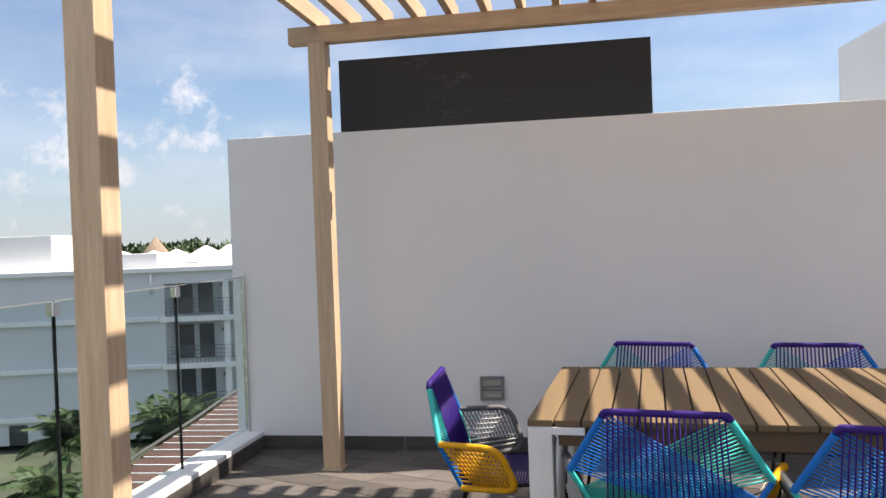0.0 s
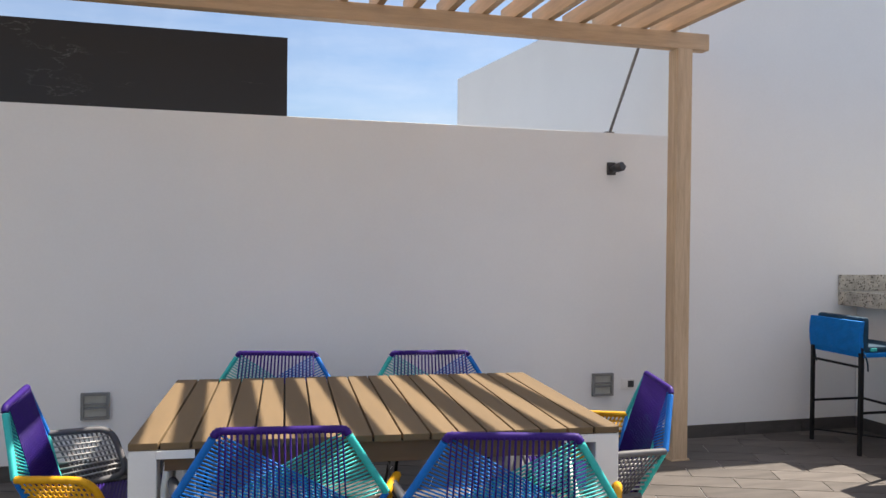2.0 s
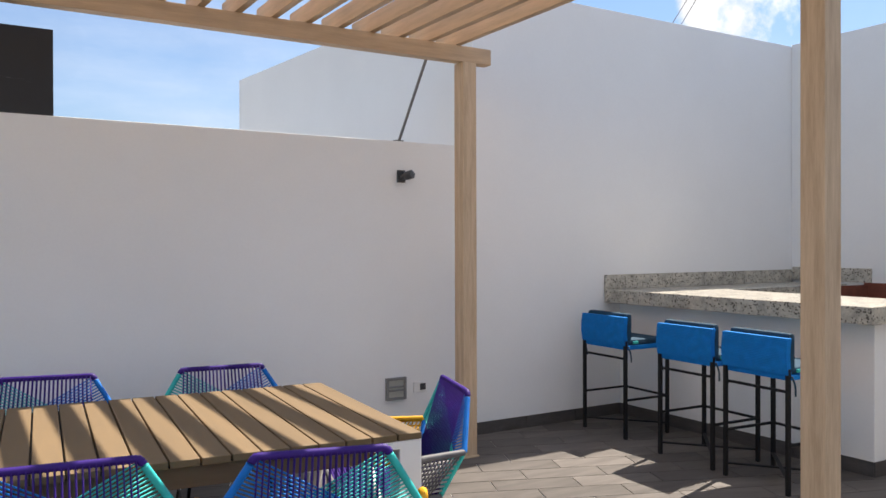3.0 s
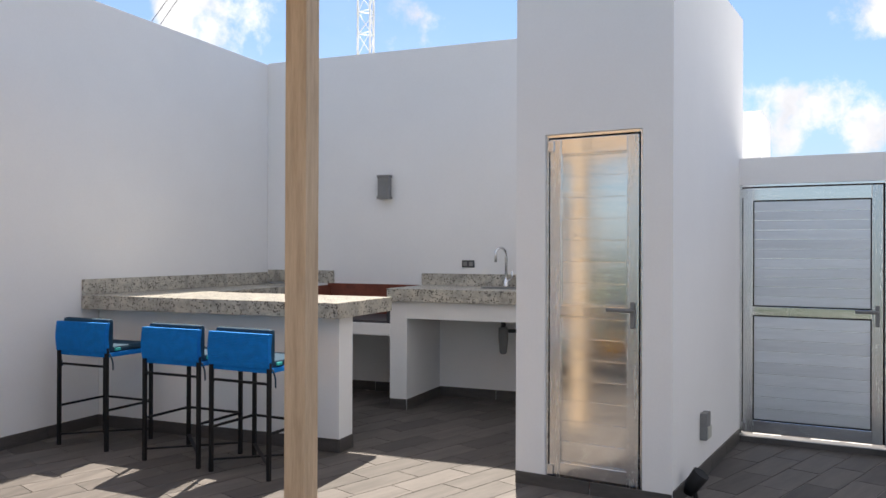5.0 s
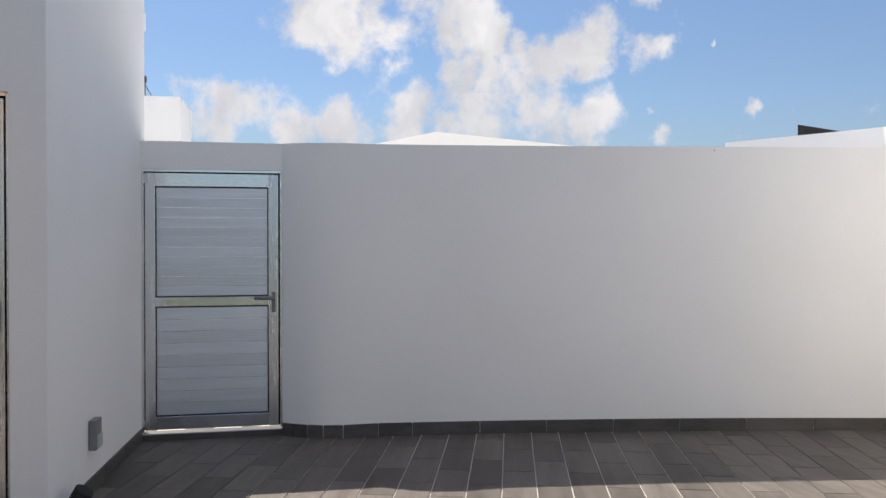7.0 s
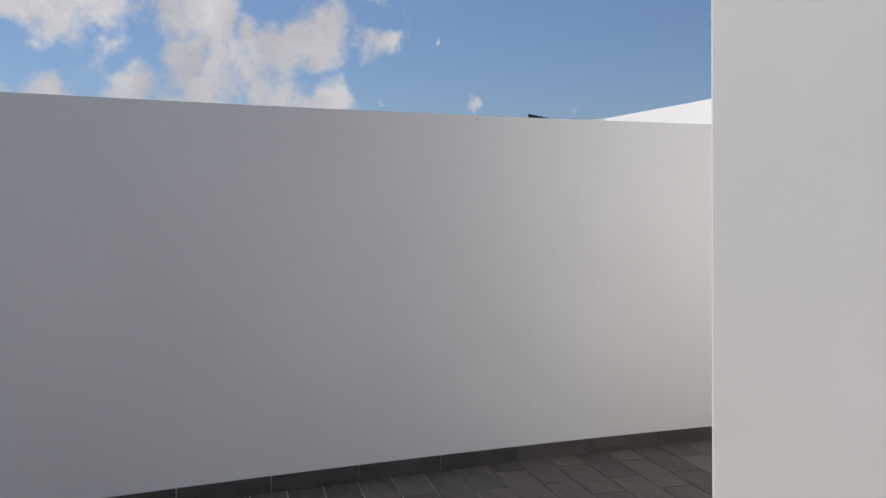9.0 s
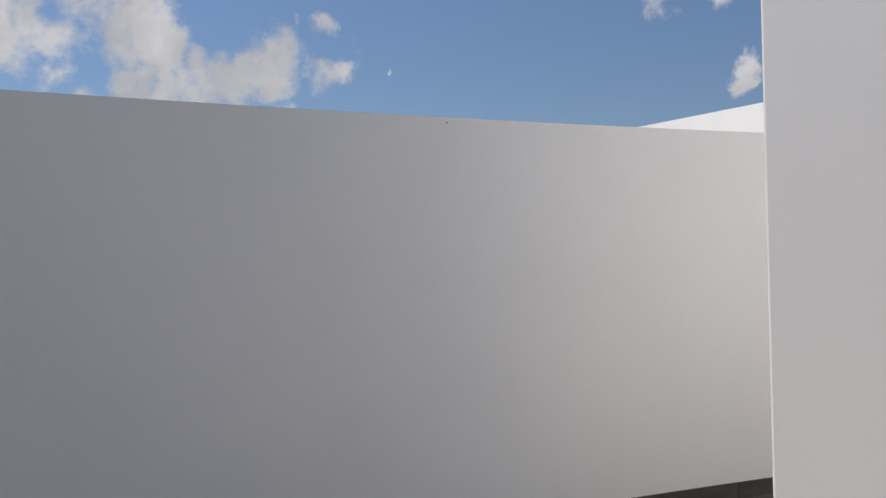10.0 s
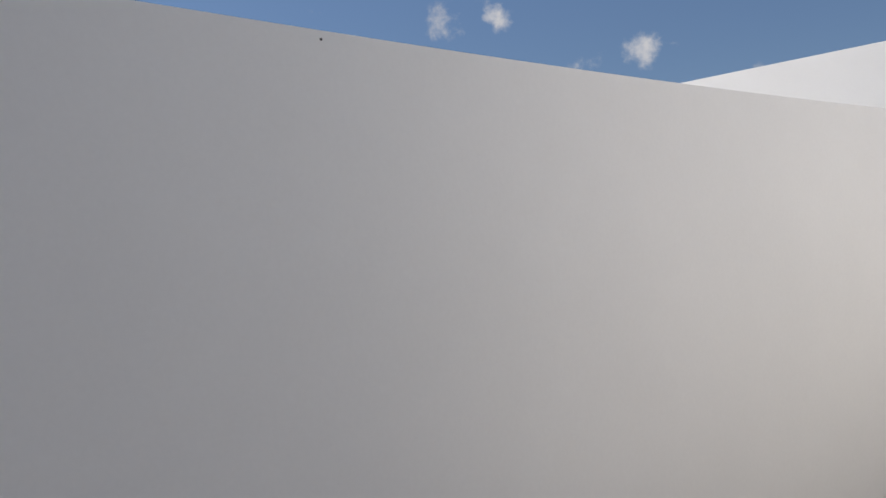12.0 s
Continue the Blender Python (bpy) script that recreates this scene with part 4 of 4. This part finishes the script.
part("wire", tube_mesh([(0, 0.01, 0.19), (0, -0.04, 0.09), (0, -0.09, 0.004)], 0.006, 5), DARK_PLASTIC, aerial)


def hip_roof(name, label, x0, x1, y0, y1, z0, z1, ridge, m=None, peak=None):
    """A hipped roof with a short ridge along x, and its eaves board."""
    bm = bmesh.new()
    cx, cy = (x0 + x1) / 2, (y0 + y1) / 2 if peak is None else peak
    lo = [bm.verts.new((x, y, z0)) for x, y in ((x0, y0), (x1, y0), (x1, y1), (x0, y1))]
    hi = [bm.verts.new((cx - ridge / 2, cy, z1)), bm.verts.new((cx + ridge / 2, cy, z1))]
    for f in ((lo[0], lo[1], hi[1], hi[0]), (lo[1], lo[2], hi[1]), (lo[2], lo[3], hi[0], hi[1]), (lo[3], lo[0], hi[0]), lo[::-1]):
        bm.faces.new(f)
    top = thing(name, label, "roof", m)
    part("roof", bm, ROOF_WHITE, top)
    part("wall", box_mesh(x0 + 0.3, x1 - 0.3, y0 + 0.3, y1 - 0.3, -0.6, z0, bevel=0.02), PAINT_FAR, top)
    return top


pavilion = hip_roof("roof_pavilion", "white hipped roof on the neighbouring building", 18.5, 25.5, -17.5, 0.6, 3.0, 4.47, 0.3, None, -4.54)
pavilion.children[0].data.materials[0] = ROOF_GREY
bm = bmesh.new()
prof = [(0.0, 4.052), (1.05, 4.052), (0.0, 4.33)]
rows_ = [[bm.verts.new((px, py, pz)) for px, pz in prof] for py in (0.0, 0.05)]
bm.faces.new(rows_[0][::-1])
bm.faces.new(rows_[1])
for i in range(3):
    bm.faces.new((rows_[0][i], rows_[0][(i + 1) % 3], rows_[1][(i + 1) % 3], rows_[1][i]))
solid("black_panel", bm, BLACK_PANEL, "black wedge-shaped panel standing on the neighbouring wall", "panel", Matrix.Translation((17.85, -12.72, 0)) @ Matrix.Rotation(math.atan2(-1.92, -3.3), 4, "Z"))

mast = thing("lattice_mast", "slender white lattice radio mast behind the kitchen wall", "mast", pose(24.5, 15.6, -0.2, 0, 0, 20))
for x, y in ((-0.3, -0.17), (0.3, -0.17), (0.0, 0.35)):
    part("leg", tube_mesh([(x, y, 0), (x, y, 22)], 0.045, 6), WHITE_METAL, mast)
bm = bmesh.new()
ring = [(-0.3, -0.17), (0.3, -0.17), (0.0, 0.35)]
for i in range(27):
    z = i * 0.8
    for k in range(3):
        (xa, ya), (xb, yb) = ring[k], ring[(k + 1) % 3]
        bm_tube(bm, [(xa, ya, z), (xb, yb, z)], 0.018, 4)
        bm_tube(bm, [(xa, ya, z), (xb, yb, z + 0.8)] if i % 2 else [(xb, yb, z), (xa, ya, z + 0.8)], 0.018, 4)
part("lacing", bm, WHITE_METAL, mast, "white cross lacing")
for dx, dy in ((-9.5, 9.0), (-8.0, 9.5)):
    part("guy_wire", tube_mesh([(0, 0, 21), (dx, dy, 0.2)], 0.012, 4), GREY_METAL, mast)

# the white apartment building across the garden
MB = (Matrix.Translation((0.14 - 53 * math.sin(radians(36.8)), -0.59 + 53 * math.cos(radians(36.8)), 0.35)) @ Matrix.Rotation(radians(36.8), 4, "Z")
      @ Matrix.Translation((1.75, 0, 0)) @ Matrix.Rotation(radians(-17.0), 4, "Z") @ Matrix.Translation((-1.75, 0, 0)))


def apartment_building():
    top = thing("apartment_building", "white three-storey apartment building with open galleries", "building", MB)
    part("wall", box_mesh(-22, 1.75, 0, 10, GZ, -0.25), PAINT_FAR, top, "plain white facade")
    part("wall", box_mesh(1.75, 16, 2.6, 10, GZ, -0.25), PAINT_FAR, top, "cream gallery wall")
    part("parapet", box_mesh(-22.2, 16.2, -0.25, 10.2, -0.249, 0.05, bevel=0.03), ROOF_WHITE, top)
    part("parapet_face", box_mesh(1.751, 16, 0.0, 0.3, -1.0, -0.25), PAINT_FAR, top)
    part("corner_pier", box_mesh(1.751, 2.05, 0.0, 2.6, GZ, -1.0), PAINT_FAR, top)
    for z in (-3.3, -6.25, -9.2):
        part("ledge", box_mesh(-22, 1.74, -0.22, 0.0, z, z + 0.28, bevel=0.04), ROOF_WHITE, top, "white ledge")
        part("gallery_floor", box_mesh(1.76, 16, -0.12, 2.6, z - 0.1, z + 0.24, bevel=0.03), ROOF_WHITE, top)
        for x in (5.62, 10.2):
            part("column", box_mesh(x, x + 0.36, 0.05, 0.4, z + 0.24, z + 2.85), ROOF_WHITE, top)
        for x in (2.25, 3.55, 6.5, 8.3):
            door = part("door", box_mesh(x, x + 0.95, 2.55, 2.6, z + 0.24, z + 2.45), WINDOW, top, "dark gallery door")
            part("frame", box_mesh(x - 0.08, x, 2.53, 2.6, z + 0.24, z + 2.5), PAINT_FAR, door)
        part("sign", box_mesh(5.0, 5.3, 2.55, 2.6, z + 1.9, z + 2.15), GREY_METAL, top, "small grey sign plate")
        for h in (0.55, 0.8, 1.05, 1.3):
            part("railing_bar", box_mesh(2.05, 16, 0.05, 0.08, z + h - 0.02, z + h + 0.02), GREY_METAL, top)
        bm = bmesh.new()
        for i in range(56):
            x = 2.1 + i * 0.25
            bm_box(bm, x, x + 0.03, 0.05, 0.08, z + 0.25, z + 1.3)
        part("railing_infill", bm, GREY_METAL, top, "grey railing bars")
    for x, w in ((-16, 1.1), (-11, 1.1), (-7.6, 1.1), (-4.8, 1.0)):
        part("door", box_mesh(x, x + w, -0.03, 0.0, GZ, GZ + 1.25), WINDOW, top, "dark ground-floor door")
    part("downpipe", tube_mesh([(1.3, -0.06, -0.25), (1.3, -0.06, -1.6)], 0.09, 8), ROOF_WHITE, top)
    part("roof_box", box_mesh(-10.5, -5.0, 1.0, 6.0, 0.051, 2.3, bevel=0.03), ROOF_WHITE, top, "white rooftop stair box")
    part("roof_box", box_mesh(-0.9, 1.5, 0.8, 3.5, 0.051, 0.95, bevel=0.03), PAINT_FAR, top)
    return top


apartment_building()
for x0, x1, y0, z1 in ((-8.5, 0.2, 1.2, 1.9), (3.6, 10.4, 0.9, 1.75)):
    hip_roof("hip_roof", "white hipped roof of the apartment building", x0, x1, y0, y0 + 7, 0.06, z1, 0.4, MB)


def toward(heading, distance):
    return 0.14 - distance * math.sin(radians(heading)), -0.59 + distance * math.cos(radians(heading))


for heading, dist, z1, w in ((35.3, 68, 1.45, 4.4), (33.8, 72, 1.5, 4.6), (31.8, 77, 1.75, 5.0), (30.2, 70, 1.75, 4.8)):
    hip_roof("hip_roof", "white hipped roof of a farther building", -w / 2, w / 2, 0, w, 0.35, z1, 0.2, Matrix.Translation((*toward(heading, dist), 0)) @ Matrix.Rotation(radians(30), 4, "Z"))
bm = bmesh.new()
bm_tube(bm, [(0, 0, -2), (0, 0, -0.9), (0, 0, 3.0)], 5, 14, radii=[3.2, 3.0, 0.12])
solid("thatched_roof", bm, THATCH, "tall conical palm-thatch roof among the trees", "roof", Matrix.Translation((*toward(35.0, 100), 0)))


def leaf_mass(count, spread, size, seed, flat=0.6):
    """Many small leaves scattered in a ragged clump."""
    rnd = random.Random(seed)
    verts, faces = [], []
    for _ in range(count):
        while True:
            p = Vector((rnd.uniform(-1, 1), rnd.uniform(-1, 1), rnd.uniform(-1, 1)))
            if 0.15 < p.length < rnd.uniform(0.55, 1.0):
                break
        c = Vector((p.x * spread[0], p.y * spread[1], p.z * spread[2]))
        d = (p + Vector((rnd.uniform(-.6, .6), rnd.uniform(-.6, .6), rnd.uniform(-.5, .8)))).normalized()
        s = d.cross(Vector((rnd.uniform(-1, 1), rnd.uniform(-1, 1), 1))).normalized()
        a = size * rnd.uniform(0.6, 1.3)
        n = len(verts)
        verts += [c, c + d * a * 0.5 + s * a * 0.22, c + d * a, c + d * a * 0.5 - s * a * 0.22]
        faces.append((n, n + 1, n + 2, n + 3))
    me = bpy.data.meshes.new("leaves")
    me.from_pydata([v[:] for v in verts], [], faces)
    return me


def frond_mesh(length, seed):
    """A palm frond: an arching midrib with drooping leaflets on both sides."""
    rnd = random.Random(seed)
    bm = bmesh.new()
    line = [Vector((length * t, 0, length * (0.55 * t - 0.75 * t * t))) for t in [i / 9 for i in range(10)]]
    bm_tube(bm, line, 0.02, 4, radii=[0.035 - 0.003 * i for i in range(10)])
    for i in range(26):
        t = 0.14 + 0.86 * i / 25
        p = along(line, t)
        w = length * 0.30 * math.sin(math.pi * min(1, 0.15 + t * 0.85)) + 0.08
        for s in (-1, 1):
            tip = p + Vector((w * 0.45, s * w, -w * rnd.uniform(0.25, 0.6)))
            mid = p.lerp(tip, 0.5) + Vector((0, 0, w * 0.10))
            q = Vector((0.055, 0, 0))
            vs = [bm.verts.new(c) for c in (p, mid - q, tip, mid + q)]
            bm.faces.new(vs)
    return mesh_of("frond", bm)


FRONDS = [frond_mesh(2.0, 1), frond_mesh(2.3, 2), frond_mesh(1.7, 3)]


def palm(x, y, height, scale, seed):
    rnd = random.Random(seed)
    top = thing("palm_tree", "green feather palm in the garden below", "palm tree", Matrix.Translation((x, y, GZ)), "palms in the garden")
    bm = bmesh.new()
    bm_tube(bm, [(0, 0, 0), (0.08, 0.03, height * 0.5), (0.05, 0.1, height)], 0.15, 8, radii=[0.17, 0.12, 0.10])
    part("trunk", bm, BARK, top)
    for i in range(32):
        f = part("frond", FRONDS[i % 3], LEAF, top)
        f.matrix_basis = (Matrix.Translation((0.05, 0.1, height - rnd.uniform(0, 0.3))) @ Matrix.Rotation(i * 2.4 + rnd.uniform(-.3, .3), 4, "Z")
                          @ Matrix.Rotation(radians(-rnd.uniform(-15, 62)), 4, "Y") @ Matrix.Scale(scale * rnd.uniform(0.8, 1.15), 4))
    return top


for az, dist, h, s, seed in ((41.0, 42, 3.3, 1.0, 1), (39.9, 43, 2.7, 0.9, 2), (34.3, 42, 3.3, 0.95, 3), (35.3, 44, 2.8, 0.9, 4), (33.2, 45, 3.0, 0.9, 5), (42.6, 38, 2.0, 0.8, 6)):
    palm(*toward(az, dist), h, s, seed)
SHRUBS = [leaf_mass(520, (1.5, 1.5, 1.0), 0.42, 11), leaf_mass(420, (1.1, 1.1, 0.8), 0.36, 12)]
for me, mat in zip(SHRUBS, (LEAF, LEAF_LIGHT)):
    me.materials.append(mat)
rnd = random.Random(8)
for i in range(70):
    x, y = toward(rnd.uniform(33.5, 48), rnd.uniform(25, 41))
    s = tagged(new("shrub", SHRUBS[i % 2]), "leafy green shrub in the garden below", "shrub", "shrubs in the garden")
    s.matrix_world = Matrix.Translation((x, y, GZ + 0.45)) @ Matrix.Rotation(rnd.uniform(0, 6), 4, "Z") @ Matrix.Scale(rnd.uniform(0.6, 1.25), 4)
tree = thing("garden_tree", "leafy tree rising beside the terrace", "tree", Matrix.Translation((*toward(47.3, 16), GZ)))
bm = bmesh.new()
bm_tube(bm, [(0, 0, 0), (0.1, 0, 4), (0.0, 0.1, 9.8)], 0.2, 8, radii=[0.22, 0.15, 0.07])
for a in range(6):
    c, s = math.cos(a * 1.05), math.sin(a * 1.05)
    bm_tube(bm, [(0.05, 0, 7.6 + a * 0.3), (0.3 * c, 0.3 * s, 8.6 + a * 0.2), (0.6 * c, 0.6 * s, 9.5 + a * 0.15)], 0.05, 5, radii=[0.06, 0.04, 0.015])
part("trunk", bm, BARK, tree)
crown = leaf_mass(1300, (0.75, 0.75, 0.8), 0.15, 21)
crown.materials.append(LEAF_LIGHT)
part("crown", crown, LEAF_LIGHT, tree).location = (0, 0, 9.9)
verts, faces = [], []
for i in range(150):
    az, dist = rnd.uniform(15, 52), rnd.uniform(115, 190)
    x, y = toward(az, dist)
    clump = leaf_mass(110, (4.5, 4.5, 2.0), 1.3, 100 + i)
    n = len(verts)
    z = rnd.uniform(-1.2, 0.4) + dist * 0.003
    verts += [(v.co.x + x, v.co.y + y, v.co.z + z) for v in clump.vertices]
    faces += [[n + k for k in f.vertices] for f in clump.polygons]
    bpy.data.meshes.remove(clump)
me = bpy.data.meshes.new("distant_woods")
me.from_pydata(verts, [], faces)
me.materials.append(LEAF)
tagged(new("distant_woods", me), "dark green tropical woods on the horizon", "trees", "", "stuff")
structure("distant_canopy", box_mesh(-900, 900, 150, 900, GZ, -1.5), GRASS, "low green forest canopy reaching the horizon", "backdrop")

# the lower terrace's curved slatted canopy
canopy = thing("slatted_canopy", "curved dark slatted canopy with pale bars over the lower terrace", "canopy", pose(0.14, -0.59, 0, 0, 0, 1.5) @ pose(0.03, 0.70, 0))
curve = [(-6.4, 6.6), (-7.0, 8.3), (-7.41, 9.8), (-7.66, 11.09), (-7.86, 12.11), (-8.18, 13.45), (-8.45, 14.82), (-8.9, 16.6)]
part("rim", tube_mesh([(x, y, -1.52) for x, y in curve], 0.03, 6), TILE_BASE, canopy, "brown rim")


def rim_x(y):
    for (xa, ya), (xb, yb) in zip(curve, curve[1:]):
        if ya <= y <= yb:
            return xa + (xb - xa) * (y - ya) / (yb - ya)
    return curve[0][0]


for i in range(24):
    y = 7.0 + i * 0.40
    left = rim_x(y) + 0.03
    for name, lo, hi, low, top_, mat in (("slat", 0.0, 0.335, -1.60, -1.56, DECK_DARK), ("bar", 0.358, 0.384, -1.572, -1.552, PAINT_FAR)):
        bm = box_mesh(0.0, 5.0, lo, hi, low, top_)
        bmesh.ops.transform(bm, verts=bm.verts, matrix=Matrix.Translation((left, y, 0)) @ Matrix.Rotation(radians(6.0), 4, "Z"))
        part(name, bm, mat, canopy)

# ---- tiles of the floor and the baseboards ----
TW_, TL_ = 0.214, 0.557
random.seed(5)
MTILE = pose(0, 0, 0, 0, 0, -16.0)
tile_mesh = mesh_of("tile", box_mesh(-TL_ / 2 + 0.0033, TL_ / 2 - 0.0033, -TW_ / 2 + 0.0033, TW_ / 2 - 0.0033, -0.006, 0.0, bevel=0.0012))
tile_mesh.materials.append(TILE)
floor_ob = bpy.data.objects["floor"]
rest = bmesh.new()
inv = MA.inverted()
near = []
for row in range(-60, 60):
    for col in range(-20, 26):
        p = MTILE @ Vector((col * TL_ + (row % 2) * TL_ * 0.46, row * TW_, 0))
        q = inv @ p
        if not (q.x > -0.95 and q.y < 0.80 and q.x < UW + 0.25 and p.y > -9.2):
            continue
        if p.x < SX - 0.5 and p.y < SY - 0.5:
            continue
        if 5.2 < p.x < 6.5 and 0.95 < p.y < 1.4:
            continue
        if p.y < 0.5 and p.x > 7.12 + min(0.0, 0.11 * (p.y + 1.0)):
            continue
        near.append((p, (p - Vector((4.2, 0.0, 0))).length))
near.sort(key=lambda item: item[1])
rest_verts, rest_faces = [], []
for i, (p, _) in enumerate(near):
    # tiles at the walls are cut to fit
    past = max(0.0, (inv @ p).x + 0.30 - UW - 0.1)
    short = max(0.0, -0.82 - ((inv @ p).x - 0.32))
    if past + short > 0.5:
        continue
    m = (Matrix.Translation(p + Vector((0, 0, random.uniform(-0.0006, 0.0006)))) @ Matrix.Rotation(radians(-16.0), 4, "Z")
         @ Matrix.Translation(((short - past) / 2, 0, 0)) @ Matrix.Diagonal(((TL_ - past - short) / TL_, 1, 1, 1)))
    if i < 320:
        ob = new("tile", tile_mesh)
        ob.parent = floor_ob
        ob.matrix_basis = inv @ m
    else:
        n = len(rest_verts)
        rest_verts.extend((inv @ m @ v.co)[:] for v in tile_mesh.vertices)
        rest_faces.extend([n + k for k in f.vertices] for f in tile_mesh.polygons)
me = bpy.data.meshes.new("far_tiles")
me.from_pydata(rest_verts, [], rest_faces)
me.materials.append(TILE_FAR)
tagged(new("far_tiles", me), "", "", "", "stuff").parent = floor_ob


def skirting(name, p, q, side, mat_parent_label, height=0.10):
    """A row of baseboard tiles from p to q."""
    p, q = Vector(p), Vector(q)
    d = q - p
    turn = math.atan2(d.y, d.x)
    base = thing(name, mat_parent_label, "baseboard", Matrix.Translation(p) @ Matrix.Rotation(turn, 4, "Z"), kind="structure")
    n = max(1, round(d.length / 0.555))
    w = d.length / n
    for i in range(n):
        y0, y1 = (0, 0.010) if side > 0 else (-0.010, 0)
        part("tile", box_mesh(i * w + 0.0024, (i + 1) * w - 0.0024, y0, y1, 0.0, height, bevel=0.0015), TILE_BASE, base)
    return base


def uv(u, v):
    return MA @ Vector((u, v, 0))


LBL = "dark wood-look tile baseboard"
skirting("baseboard", uv(-0.605, WALL_V), uv(5.38, WALL_V), -1, LBL)
skirting("baseboard", uv(5.38, WALL_V), uv(6.99, WALL_V), -1, LBL)
skirting("baseboard", uv(6.99, WALL_V), uv(6.99, -1.85), -1, LBL)
skirting("baseboard", uv(6.98, -1.85), uv(7.20, -1.85), -1, LBL)
skirting("baseboard", uv(-0.605, -9.0), uv(-0.605, WALL_V), -1, LBL)
skirting("baseboard", MC @ Vector((0, BW, 0)), MC @ Vector((0, 0, 0)), -1, LBL, 0.08)
skirting("baseboard", (BX, BY0, 0), (XD, side_y(XD), 0), -1, LBL)
for (xa, ya, _), (xb, yb, _) in zip(KINK[:5], KINK[1:5]):
    skirting("baseboard", (xa, ya, 0), (xb, yb, 0), -1, LBL)
skirting("baseboard", KINK[4][:2] + (0,), KINK[5][:2] + (0,), -1, LBL)
skirting("baseboard", KINK[5][:2] + (0,), KINK[6][:2] + (0,), -1, LBL)
for k in range(6, len(KINK) - 2, 2):
    skirting("baseboard", KINK[k][:2] + (0,), KINK[k + 2][:2] + (0,), -1, LBL)
skirting("baseboard", uv(UW, WALL_V), uv(UW, -0.11), -1, LBL)
skirting("baseboard", uv(UW, -0.30), uv(UW, -1.455), -1, LBL)
skirting("baseboard", uv(UW, -1.635), uv(UW, -3.5), -1, LBL)
skirting("baseboard", uv(8.665, -1.455), uv(8.665, -1.635), -1, LBL)
skirting("baseboard", uv(8.665, -1.635), uv(UW, -1.635), -1, LBL)
skirting("baseboard", (SX, SY, 0), (-2.0, SY, 0), -1, LBL)
skirting("baseboard", (SX, -8.6, 0), (SX, SY, 0), -1, LBL)
